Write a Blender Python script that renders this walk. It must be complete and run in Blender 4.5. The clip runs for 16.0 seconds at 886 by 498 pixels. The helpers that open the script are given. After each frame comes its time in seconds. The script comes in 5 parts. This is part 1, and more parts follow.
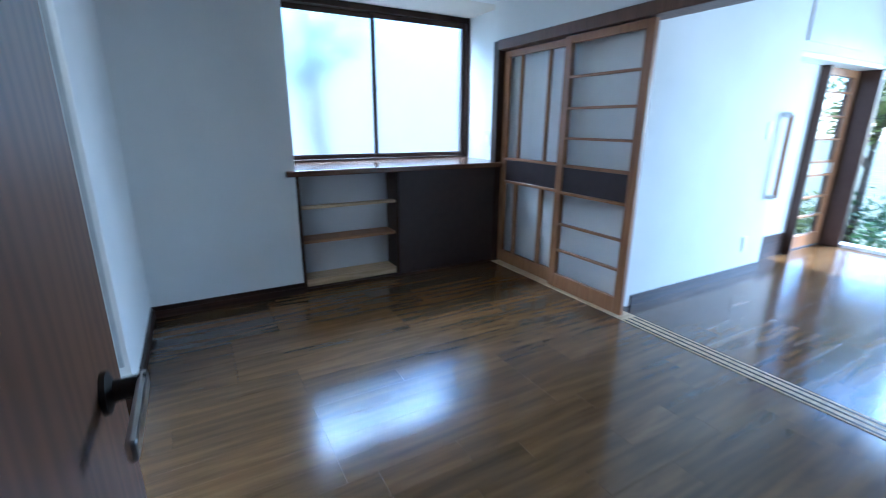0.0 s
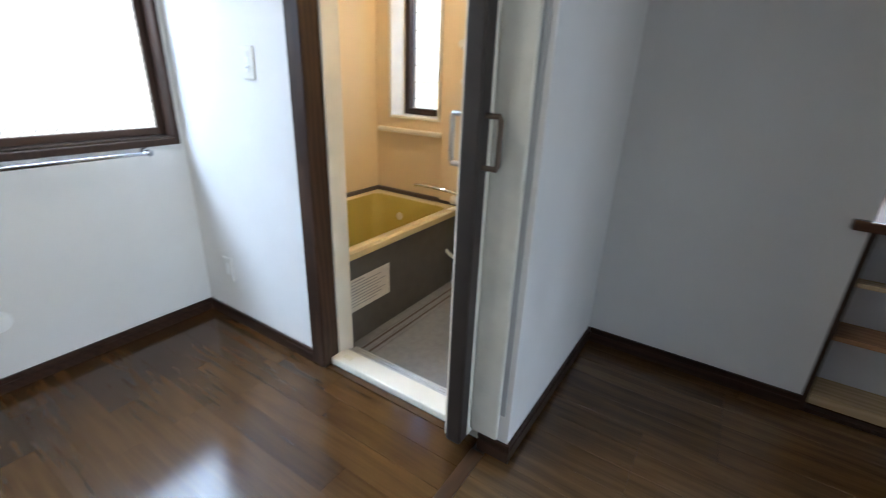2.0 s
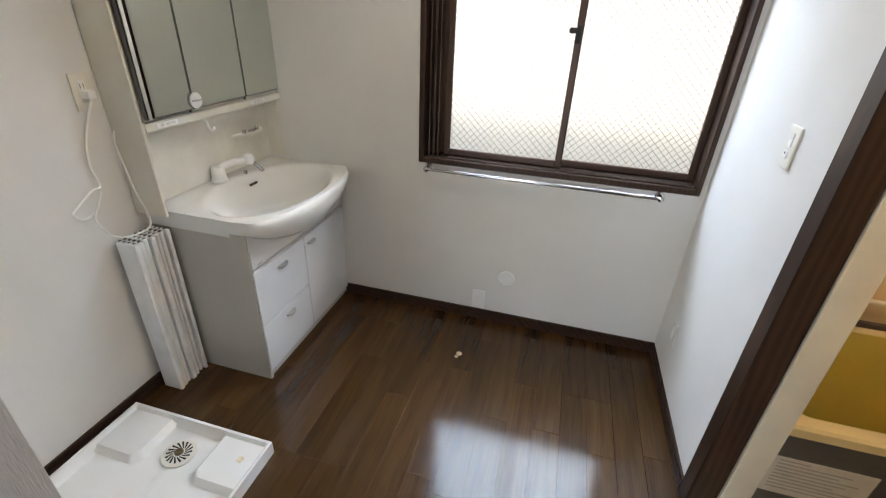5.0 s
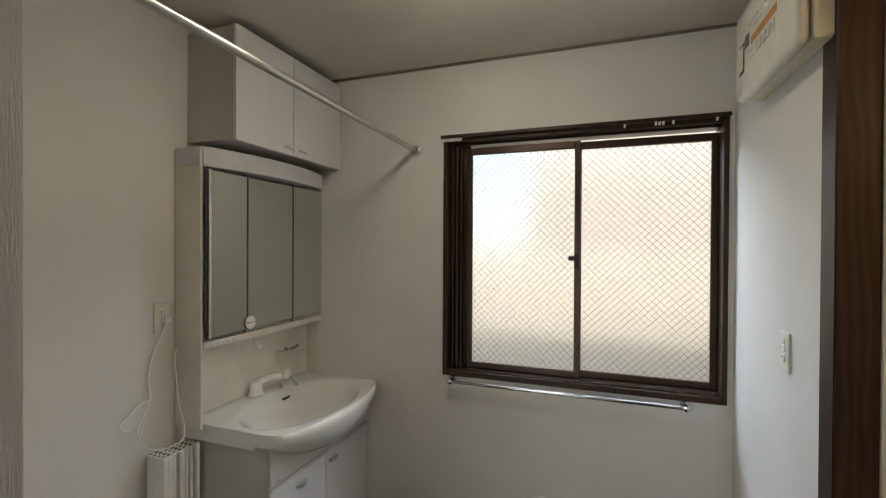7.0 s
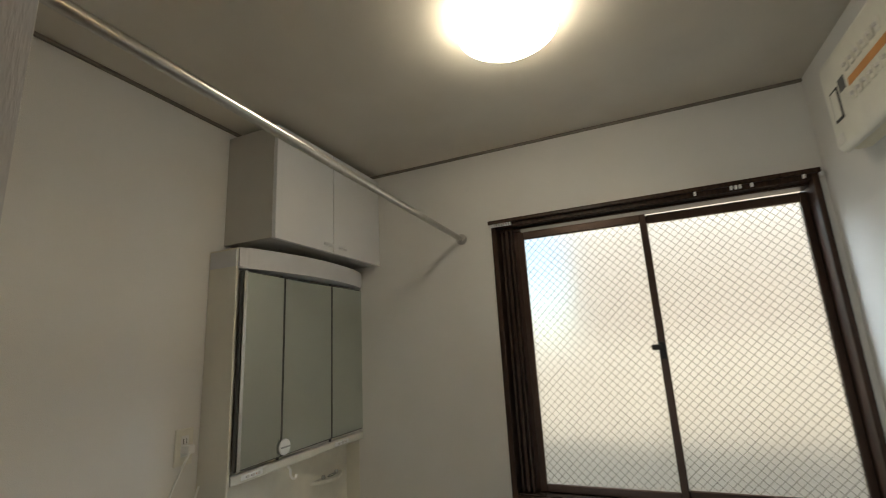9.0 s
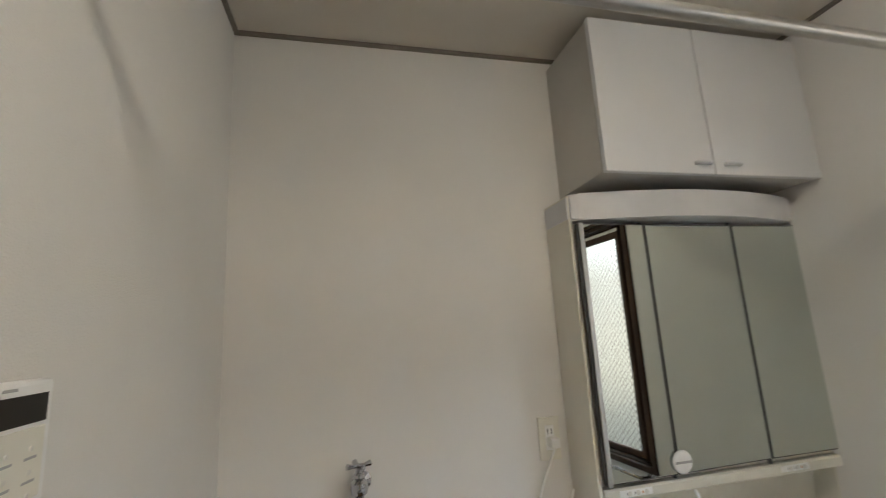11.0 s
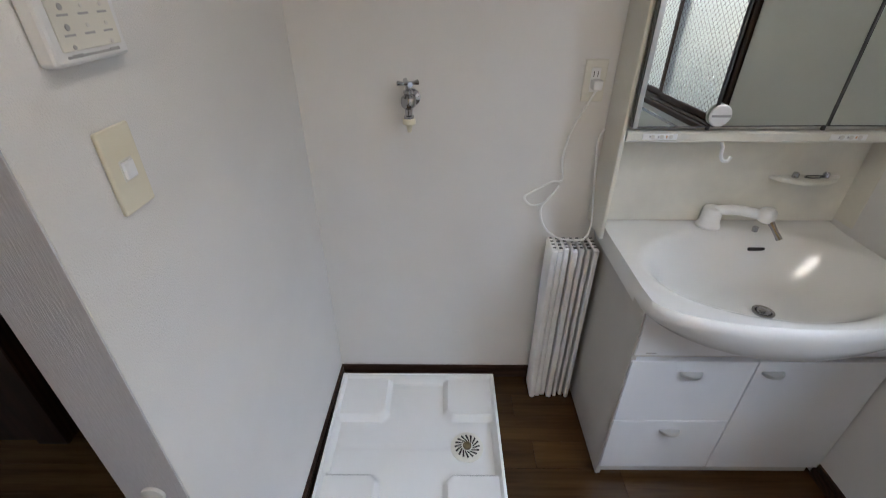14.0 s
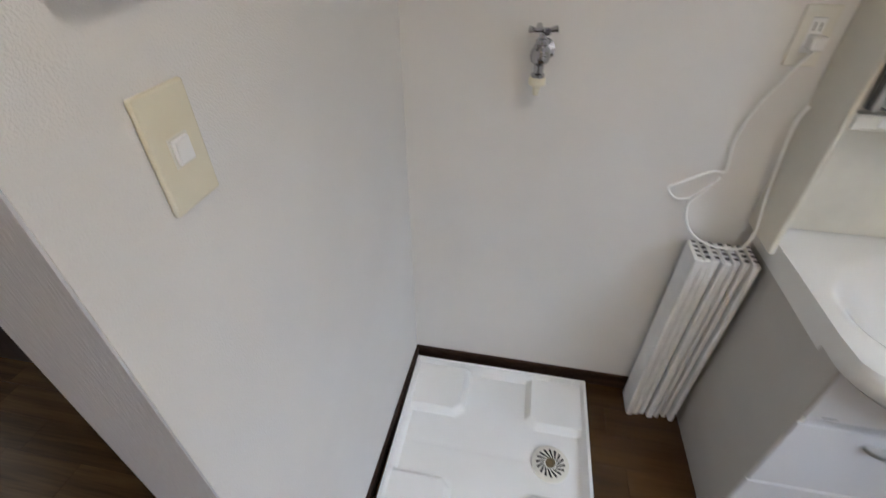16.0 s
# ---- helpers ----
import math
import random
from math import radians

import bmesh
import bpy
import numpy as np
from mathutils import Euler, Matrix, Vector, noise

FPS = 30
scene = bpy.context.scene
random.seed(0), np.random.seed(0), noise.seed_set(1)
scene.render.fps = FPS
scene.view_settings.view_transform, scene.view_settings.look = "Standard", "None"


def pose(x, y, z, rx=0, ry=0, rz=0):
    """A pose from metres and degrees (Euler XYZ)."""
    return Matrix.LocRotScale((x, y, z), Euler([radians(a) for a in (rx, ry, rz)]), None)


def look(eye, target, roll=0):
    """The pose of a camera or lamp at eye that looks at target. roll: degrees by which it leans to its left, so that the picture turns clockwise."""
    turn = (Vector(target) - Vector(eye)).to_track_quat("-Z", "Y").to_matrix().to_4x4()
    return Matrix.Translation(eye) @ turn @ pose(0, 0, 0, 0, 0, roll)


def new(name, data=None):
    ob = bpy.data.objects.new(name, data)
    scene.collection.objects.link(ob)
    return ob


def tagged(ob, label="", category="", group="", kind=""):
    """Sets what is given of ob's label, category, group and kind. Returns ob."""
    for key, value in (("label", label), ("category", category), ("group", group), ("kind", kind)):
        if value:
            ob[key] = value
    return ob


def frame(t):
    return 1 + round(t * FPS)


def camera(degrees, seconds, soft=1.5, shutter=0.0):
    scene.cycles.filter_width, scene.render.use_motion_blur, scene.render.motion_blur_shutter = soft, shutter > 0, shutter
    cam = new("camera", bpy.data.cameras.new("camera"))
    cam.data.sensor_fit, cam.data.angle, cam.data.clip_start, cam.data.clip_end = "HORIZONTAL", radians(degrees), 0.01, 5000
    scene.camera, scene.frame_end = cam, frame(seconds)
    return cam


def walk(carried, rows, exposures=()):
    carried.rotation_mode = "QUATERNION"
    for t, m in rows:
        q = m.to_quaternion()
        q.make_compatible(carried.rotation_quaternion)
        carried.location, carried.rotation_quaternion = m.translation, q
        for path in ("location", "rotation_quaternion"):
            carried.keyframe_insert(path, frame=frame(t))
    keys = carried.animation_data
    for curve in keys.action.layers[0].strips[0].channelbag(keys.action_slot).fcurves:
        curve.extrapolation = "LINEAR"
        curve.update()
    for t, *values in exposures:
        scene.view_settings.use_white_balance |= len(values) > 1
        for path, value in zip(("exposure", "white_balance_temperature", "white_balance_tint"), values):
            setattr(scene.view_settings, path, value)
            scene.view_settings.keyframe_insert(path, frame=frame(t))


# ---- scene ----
cam = camera(90.4, 16.0, soft=0.95, shutter=0.3)
PATH = [
    (0, (2.108, 0.294, 1.122), (3.053, 1.969, 0.574), 0.4),
    (0.5, (2.229, 0.478, 1.212), (2.649, 2.348, 0.641), 0.4),
    (1, (2.184, 0.733, 1.215), (2.187, 2.641, 0.614), 1.2),
    (1.5, (2.22, 0.959, 1.207), (1.746, 2.807, 0.606), 1.2),
    (2, (2.209, 1.147, 1.253), (1.204, 2.709, 0.51), 2.3),
    (2.5, (2.111, 1.296, 1.251), (0.747, 2.423, 0.318), 6.3),
    (3, (2.059, 1.402, 1.304), (0.504, 2.004, 0.201), 7.5),
    (3.3, (2.084, 1.528, 1.304), (0.459, 1.716, 0.153), 5.4),
    (3.5, (2.057, 1.581, 1.344), (0.459, 1.532, 0.142), 4.7),
    (3.7, (2.026, 1.581, 1.392), (0.471, 1.401, 0.147), 4.0),
    (5.8, (2.149, 1.708, 1.59), (0.343, 1.036, 1.054), 1.3),
    (6, (2.165, 1.765, 1.557), (0.347, 1.035, 1.158), 1.2),
    (6.5, (2.183, 1.77, 1.565), (0.339, 1.018, 1.381), 0.7),
    (7, (2.214, 1.716, 1.581), (0.332, 1.038, 1.567), 0.3),
    (7.5, (2.223, 1.702, 1.581), (0.334, 1.065, 1.744), -0.1),
    (8, (2.19, 1.686, 1.602), (0.315, 1.056, 1.897), -1.2),
    (8.2, (2.186, 1.673, 1.58), (0.324, 1.035, 1.932), -1.8),
    (10.3, (1.64, 1.275, 1.572), (0.375, -0.215, 2.03), -6.1),
    (10.5, (1.596, 1.279, 1.575), (0.567, -0.376, 2.024), -5.8),
    (11, (1.501, 1.30, 1.605), (1.035, -0.64, 1.985), -3.2),
    (11.5, (1.349, 1.399, 1.615), (1.371, -0.596, 1.754), -2.2),
    (12, (1.358, 1.404, 1.587), (1.437, -0.593, 1.514), -2.2),
    (12.5, (1.349, 1.417, 1.589), (1.436, -0.559, 1.29), -1.2),
    (13, (1.364, 1.419, 1.566), (1.416, -0.505, 1.022), -0.8),
    (13.5, (1.357, 1.411, 1.557), (1.386, -0.409, 0.728), -0.2),
    (14, (1.347, 1.409, 1.545), (1.355, -0.292, 0.494), 0.1),
    (14.5, (1.337, 1.405, 1.536), (1.336, -0.188, 0.327), 0.3),
    (15, (1.333, 1.384, 1.52), (1.363, -0.132, 0.216), 0.2),
    (15.5, (1.383, 1.289, 1.497), (1.487, -0.189, 0.154), 0.0),
    (16, (1.476, 1.153, 1.499), (1.773, -0.395, 0.268), -0.0),
]
EXPOSURES = [(0.0, 2.88, 4300, 4), (0.4, 2.63, 4950, 9), (0.7, 2.57, 5150, 9), (1.5, 2.45, 5300, 10), (3.0, 2.4, 5950, 12), (5.8, 1.68, 6400, 14), (8.2, 0.86, 6900, 8), (10.5, 1.42, 6700, 10), (11.2, 1.66, 6200, 12), (13.0, 1.46, 5900, 14), (14.2, 1.68, 5850, 16), (15.0, 1.84, 5850, 16), (15.5, 1.98, 5850, 16), (16.0, 1.8, 6050, 16)]
walk(cam, [(t, look(eye, target, roll)) for t, eye, target, roll in PATH], EXPOSURES)

# ---- world, sun, window light ----
world = bpy.data.worlds.new("sky")
scene.world = world
world.use_nodes = True
wn = world.node_tree.nodes
sky = wn.new("ShaderNodeTexSky")
sky.sky_type, sky.sun_disc = "NISHITA", False
sky.sun_elevation, sky.sun_rotation = radians(48), radians(118)
world.node_tree.links.new(sky.outputs[0], wn["Background"].inputs[0])
wn["Background"].inputs[1].default_value = 0.15
sun = new("sun", bpy.data.lights.new("sun", "SUN"))
sun.data.energy, sun.data.angle, sun.data.color = 2.4, radians(0.6), (1.0, 0.95, 0.88)
sun.matrix_world = look((0, 0, 0), (-0.59, 0.32, -0.74))



def window_light(name, eye, target, w, h, power, color):
    lamp = new(name, bpy.data.lights.new(name, "AREA"))
    lamp.data.shape, lamp.data.size, lamp.data.size_y = "RECTANGLE", w, h
    lamp.data.energy, lamp.data.color = power, color
    lamp.matrix_world = look(eye, target)
    return lamp


# daylight standing in the wide garden opening and behind the bay window
window_light("daylight_garden", (7.53, 0.4, 0.95), (5, 0.4, 0.95), 2.0, 1.65, 13, (0.82, 0.92, 1.0))
window_light("daylight_west", (-1.0, 1.5, 2.95), (0.9, 1.6, 0.8), 3.4, 1.2, 56, (0.75, 0.885, 1.0))
window_light("daylight_north", (3.5, 4.75, 3.3), (3.5, 2.9, 0.8), 3.0, 1.2, 62, (0.90, 0.97, 1.0))


# ---- materials ----
def material(name, color, rough=0.5, metal=0.0, color2=None, scale=8.0, bump=0.0, bump_scale=200.0, stretch=(1, 1, 1),
             random_value=0.0, coat=0.0, sheen_spot=0.0):
    m = bpy.data.materials.new(name)
    m.use_nodes = True
    n, l = m.node_tree.nodes, m.node_tree.links
    p = n["Principled BSDF"]
    p.inputs["Roughness"].default_value = rough
    p.inputs["Metallic"].default_value = metal
    p.inputs["Coat Weight"].default_value = coat
    p.inputs["Coat Roughness"].default_value = 0.12
    c2 = color2 or tuple(v * 0.86 for v in color)
    tc = n.new("ShaderNodeTexCoord")
    mp = n.new("ShaderNodeMapping")
    mp.inputs["Scale"].default_value = stretch
    l.new(tc.outputs["Object"], mp.inputs[0])
    tex = n.new("ShaderNodeTexNoise")
    tex.inputs["Scale"].default_value, tex.inputs["Detail"].default_value = scale, 6.0
    l.new(mp.outputs[0], tex.inputs["Vector"])
    ramp = n.new("ShaderNodeValToRGB")
    ramp.color_ramp.elements[0].position, ramp.color_ramp.elements[1].position = 0.3, 0.7
    ramp.color_ramp.elements[0].color, ramp.color_ramp.elements[1].color = (*c2, 1), (*color, 1)
    l.new(tex.outputs["Fac"], ramp.inputs[0])
    out = ramp.outputs[0]
    if random_value:
        info = n.new("ShaderNodeObjectInfo")
        hsv = n.new("ShaderNodeHueSaturation")
        rng = n.new("ShaderNodeMapRange")
        rng.inputs[3].default_value, rng.inputs[4].default_value = 1 - random_value, 1 + random_value
        l.new(info.outputs["Random"], rng.inputs[0])
        l.new(rng.outputs[0], hsv.inputs["Value"])
        l.new(out, hsv.inputs["Color"])
        out = hsv.outputs[0]
    l.new(out, p.inputs["Base Color"])
    if bump:
        tex2 = n.new("ShaderNodeTexNoise")
        tex2.inputs["Scale"].default_value, tex2.inputs["Detail"].default_value = bump_scale, 3.0
        l.new(mp.outputs[0], tex2.inputs["Vector"])
        b = n.new("ShaderNodeBump")
        b.inputs["Strength"].default_value, b.inputs["Distance"].default_value = bump, 0.002
        l.new(tex2.outputs["Fac"], b.inputs["Height"])
        l.new(b.outputs[0], p.inputs["Normal"])
    if sheen_spot:
        r = n.new("ShaderNodeMapRange")
        r.inputs[3].default_value, r.inputs[4].default_value = rough - sheen_spot, rough + sheen_spot
        l.new(tex.outputs["Fac"], r.inputs[0])
        l.new(r.outputs[0], p.inputs["Roughness"])
    return m


def wood(name, dark, light, rough, grain=1.0, axis=0, random_value=0.0, spread=0.05, rings=0.35, pores=0.0):
    """Streaky wood with cathedral rings; axis: the way the grain runs."""
    m = bpy.data.materials.new(name)
    m.use_nodes = True
    n, l = m.node_tree.nodes, m.node_tree.links
    p = n["Principled BSDF"]
    tc, mp, info = n.new("ShaderNodeTexCoord"), n.new("ShaderNodeMapping"), n.new("ShaderNodeObjectInfo")
    stretch = [14.0, 14.0, 14.0]
    stretch[axis] = 2.2
    mp.inputs["Scale"].default_value = [v * grain for v in stretch]
    add = n.new("ShaderNodeVectorMath")
    mul = n.new("ShaderNodeVectorMath")
    mul.operation = "SCALE"
    mul.inputs[0].default_value = (7.3, 3.1, 5.7)
    l.new(info.outputs["Random"], mul.inputs["Scale"])
    l.new(tc.outputs["Object"], add.inputs[0])
    l.new(mul.outputs[0], add.inputs[1])
    l.new(add.outputs[0], mp.inputs[0])
    tex = n.new("ShaderNodeTexNoise")
    tex.inputs["Scale"].default_value, tex.inputs["Detail"].default_value, tex.inputs["Distortion"].default_value = 1.0, 7.0, 1.4
    l.new(mp.outputs[0], tex.inputs["Vector"])
    wave = n.new("ShaderNodeTexWave")
    wave.wave_type, wave.bands_direction = "RINGS", "XYZ"[axis]
    wave.inputs["Scale"].default_value, wave.inputs["Distortion"].default_value, wave.inputs["Detail"].default_value = 0.9, 9.0, 3.0
    l.new(mp.outputs[0], wave.inputs["Vector"])
    mix = n.new("ShaderNodeMix")
    mix.inputs[0].default_value = rings
    l.new(tex.outputs["Fac"], mix.inputs[2])
    l.new(wave.outputs["Fac"], mix.inputs[3])
    ramp = n.new("ShaderNodeValToRGB")
    ramp.color_ramp.elements[0].position, ramp.color_ramp.elements[1].position = 0.28, 0.72
    ramp.color_ramp.elements[0].color, ramp.color_ramp.elements[1].color = (*dark, 1), (*light, 1)
    blend = mix.outputs[0]
    if pores:
        fine, fmap, fmix = n.new("ShaderNodeTexNoise"), n.new("ShaderNodeMapping"), n.new("ShaderNodeMix")
        narrow = [130.0, 130.0, 130.0]
        narrow[axis] = 5.0
        fmap.inputs["Scale"].default_value = narrow
        fine.inputs["Scale"].default_value, fine.inputs["Detail"].default_value = 1.0, 3.0
        fmix.inputs[0].default_value = pores
        l.new(add.outputs[0], fmap.inputs[0])
        l.new(fmap.outputs[0], fine.inputs["Vector"])
        l.new(blend, fmix.inputs[2])
        l.new(fine.outputs["Fac"], fmix.inputs[3])
        blend = fmix.outputs[0]
    l.new(blend, ramp.inputs[0])
    hsv, rng = n.new("ShaderNodeHueSaturation"), n.new("ShaderNodeMapRange")
    rng.inputs[3].default_value, rng.inputs[4].default_value = 1 - random_value, 1 + random_value
    l.new(info.outputs["Random"], rng.inputs[0])
    l.new(rng.outputs[0], hsv.inputs["Value"])
    l.new(ramp.outputs[0], hsv.inputs["Color"])
    l.new(hsv.outputs[0], p.inputs["Base Color"])
    smear = n.new("ShaderNodeTexNoise")
    smear.inputs["Scale"].default_value, smear.inputs["Detail"].default_value = 2.2, 4.0
    l.new(tc.outputs["Object"], smear.inputs["Vector"])
    rr = n.new("ShaderNodeMapRange")
    rr.inputs[3].default_value, rr.inputs[4].default_value = rough - spread, rough + spread
    l.new(smear.outputs["Fac"], rr.inputs[0])
    l.new(rr.outputs[0], p.inputs["Roughness"])
    b = n.new("ShaderNodeBump")
    b.inputs["Strength"].default_value, b.inputs["Distance"].default_value = 0.12, 0.001
    l.new(tex.outputs["Fac"], b.inputs["Height"])
    l.new(b.outputs[0], p.inputs["Normal"])
    return m


def glass(name, rough, tint=(1, 1, 1), bump=0.0, bump_scale=60.0):
    m = bpy.data.materials.new(name)
    m.use_nodes = True
    n, l = m.node_tree.nodes, m.node_tree.links
    p = n["Principled BSDF"]
    p.inputs["Base Color"].default_value = (*tint, 1)
    p.inputs["Transmission Weight"].default_value = 1.0
    p.inputs["Roughness"].default_value, p.inputs["IOR"].default_value = rough, 1.2
    if bump:
        tex = n.new("ShaderNodeTexVoronoi")
        tc = n.new("ShaderNodeTexCoord")
        l.new(tc.outputs["Object"], tex.inputs["Vector"])
        tex.inputs["Scale"].default_value = bump_scale
        b = n.new("ShaderNodeBump")
        b.inputs["Strength"].default_value, b.inputs["Distance"].default_value = bump, 0.004
        l.new(tex.outputs["Distance"], b.inputs["Height"])
        l.new(b.outputs[0], p.inputs["Normal"])
    return m


def lit(name, color, power):
    m = bpy.data.materials.new(name)
    m.use_nodes = True
    p = m.node_tree.nodes["Principled BSDF"]
    p.inputs["Base Color"].default_value = (0.8, 0.8, 0.78, 1)
    p.inputs["Emission Color"].default_value = (*color, 1)
    p.inputs["Emission Strength"].default_value = power
    return m


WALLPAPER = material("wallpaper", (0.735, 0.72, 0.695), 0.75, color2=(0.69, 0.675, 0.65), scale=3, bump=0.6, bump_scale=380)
# ribbed paper; its darker tone paints in the shade of the north-facing end
WALLPAPER_RIB_SHADED = material("ribbed_wallpaper_shaded", (0.58, 0.57, 0.585), 0.8, color2=(0.52, 0.51, 0.53), scale=420, bump=0.6, bump_scale=300, stretch=(1, 1, 0.12))
CEILING = material("ceiling_paper", (0.66, 0.61, 0.53), 0.85, color2=(0.61, 0.56, 0.485), scale=4, bump=0.3, bump_scale=300)
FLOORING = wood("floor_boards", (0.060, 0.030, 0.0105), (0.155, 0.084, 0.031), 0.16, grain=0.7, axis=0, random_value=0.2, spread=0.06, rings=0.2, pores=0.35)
# washroom boards: colour taken darker to hold the shade by the vanity
WASHFLOOR_SHADED = wood("washroom_boards_shaded", (0.030, 0.0138, 0.0042), (0.072, 0.034, 0.0105), 0.14, grain=0.7, axis=0, random_value=0.2, spread=0.06, rings=0.14, pores=0.4)
FLOORING.node_tree.nodes["Principled BSDF"].inputs["IOR"].default_value = 1.6
DARKWOOD = wood("dark_trim", (0.026, 0.0125, 0.0072), (0.050, 0.025, 0.0145), 0.45, axis=2)
DARKTRIM = wood("dark_baseboard", (0.022, 0.011, 0.007), (0.05, 0.025, 0.015), 0.35, axis=0)
ORANGEWOOD = wood("orange_wood", (0.22, 0.095, 0.035), (0.36, 0.17, 0.065), 0.38, axis=2)
SHELFWOOD = wood("shelf_wood", (0.30, 0.15, 0.07), (0.42, 0.24, 0.12), 0.5, axis=0)
PALEWOOD = wood("pale_wood", (0.5, 0.36, 0.2), (0.66, 0.5, 0.3), 0.55, axis=0)
for trim in (DARKWOOD, DARKTRIM):
    trim.node_tree.nodes["Principled BSDF"].inputs["Specular IOR Level"].default_value = 0.28
PANELDARK = material("dark_panel", (0.045, 0.026, 0.022), 0.45, color2=(0.035, 0.02, 0.017), scale=20)
SASH = material("bronze_sash", (0.075, 0.044, 0.032), 0.34, metal=0.5, scale=30)
SILL = material("sill_bronze", (0.10, 0.075, 0.06), 0.16, metal=0.7, scale=30)
CHROME = material("chrome", (0.52, 0.52, 0.54), 0.07, metal=1.0, scale=10)
STEEL = material("steel_tube", (0.6, 0.58, 0.55), 0.28, metal=1.0, scale=40)
WHITE = material("white_plastic", (0.87, 0.87, 0.86), 0.35, scale=12)
CERAMIC = material("basin_white", (0.82, 0.82, 0.80), 0.15, color2=(0.79, 0.79, 0.77), scale=4, coat=0.1)
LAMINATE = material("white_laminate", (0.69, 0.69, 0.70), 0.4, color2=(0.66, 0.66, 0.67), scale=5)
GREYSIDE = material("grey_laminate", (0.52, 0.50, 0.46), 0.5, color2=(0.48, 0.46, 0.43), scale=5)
CREAM = material("cream_plastic", (0.74, 0.70, 0.56), 0.4, color2=(0.70, 0.65, 0.50), scale=10)
IVORY = material("ivory_plastic", (0.76, 0.74, 0.66), 0.4, scale=10)
SIDECREAM = material("vanity_side", (0.74, 0.71, 0.62), 0.45, scale=4)
CANOPY = material("canopy_grey", (0.66, 0.66, 0.68), 0.35, scale=6)
BLACK = material("black_plastic", (0.012, 0.0100, 0.0088), 0.5, scale=20)
DARKGREY = material("dark_grey", (0.1, 0.1, 0.1), 0.5, scale=20)
PRINT = material("print_grey", (0.40, 0.40, 0.40), 0.6, scale=20)
PAPER = material("paper", (0.72, 0.70, 0.66), 0.7, scale=20)
ORANGE = material("orange_label", (0.6, 0.26, 0.07), 0.5, scale=20)
RUST = material("rust_stain", (0.55, 0.43, 0.18), 0.5, color2=(0.75, 0.7, 0.58), scale=60)
BATHWALL = material("bath_panel", (0.76, 0.62, 0.40), 0.3, color2=(0.73, 0.59, 0.37), scale=3)
BATHWHITE = material("bath_trim", (0.8, 0.76, 0.66), 0.35, scale=6)
TUB = material("tub_yellow", (0.56, 0.46, 0.11), 0.2, color2=(0.52, 0.42, 0.09), scale=4, coat=0.3)
TUBRIM = material("tub_rim", (0.76, 0.64, 0.36), 0.22, scale=4, coat=0.3)
APRON = material("apron_grey", (0.12, 0.115, 0.11), 0.5, color2=(0.10, 0.096, 0.092), scale=14)
BATHBAND = material("band_brown", (0.075, 0.055, 0.045), 0.4, scale=14)
BATHFLOOR = material("bath_floor", (0.21, 0.215, 0.225), 0.45, color2=(0.17, 0.175, 0.185), scale=25, bump=0.3, bump_scale=90)
ALU = material("aluminium", (0.6, 0.6, 0.58), 0.35, metal=0.9, scale=30)
FROST = glass("frosted_glass", 0.42, bump=0.25, bump_scale=90)
FROST_SOFT = glass("frosted_glass_soft", 0.5, bump=0.2, bump_scale=120)
CLEAR = glass("clear_glass", 0.02)
MIRROR = material("mirror", (0.66, 0.71, 0.67), 0.015, metal=1.0, color2=(0.66, 0.71, 0.67))
WIRE = material("mesh_wire", (0.22, 0.21, 0.20), 0.4, metal=0.6)
LAMPGLOW = lit("lamp_glow", (1.0, 0.92, 0.76), 9.0)
LEAFWOOD = wood("door_wood", (0.085, 0.040, 0.021), (0.15, 0.073, 0.039), 0.42, axis=2)
POST = material("post_brown", (0.032, 0.024, 0.020), 0.42, color2=(0.024, 0.018, 0.015), scale=9)
GRIP = material("brown_grip", (0.11, 0.075, 0.05), 0.4, scale=20)
BATHGLOW = lit("bath_lamp_glow", (1.0, 0.78, 0.5), 18.0)
GROUND = material("garden_soil", (0.16, 0.13, 0.08), 0.9, color2=(0.10, 0.12, 0.05), scale=3, bump=0.5, bump_scale=12)
BLOCKWALL = material("block_wall", (0.54, 0.48, 0.385), 0.85, color2=(0.47, 0.41, 0.32), scale=5, bump=0.4, bump_scale=60)
# grey of the added north backdrop, kept dark so the bay panes stay dimmer
BACKDROP_GREY = material("grey_backdrop", (0.30, 0.30, 0.285), 0.9, color2=(0.24, 0.24, 0.23), scale=4, bump=0.4, bump_scale=50)
LEAF = material("leaves", (0.09, 0.16, 0.035), 0.5, color2=(0.04, 0.09, 0.02), scale=2, random_value=0.3)
LEAF_Y = material("leaves_yellow", (0.28, 0.27, 0.05), 0.5, color2=(0.16, 0.2, 0.04), scale=2)
BARK = material("bark", (0.12, 0.09, 0.06), 0.9, color2=(0.07, 0.05, 0.04), scale=12, bump=0.6, bump_scale=30)


# ---- builders ----
def box(bm, lo, hi, bevel=0.0, seg=2):
    lo, hi = [min(a, b) for a, b in zip(lo, hi)], [max(a, b) for a, b in zip(lo, hi)]
    r = bmesh.ops.create_cube(bm, size=1)["verts"]
    bmesh.ops.scale(bm, vec=[b - a for a, b in zip(lo, hi)], verts=r)
    bmesh.ops.translate(bm, vec=[(a + b) / 2 for a, b in zip(lo, hi)], verts=r)
    if bevel:
        edges = list({e for v in r for e in v.link_edges})
        bmesh.ops.bevel(bm, geom=edges, offset=bevel, segments=seg, affect="EDGES", profile=0.5)
    return bm


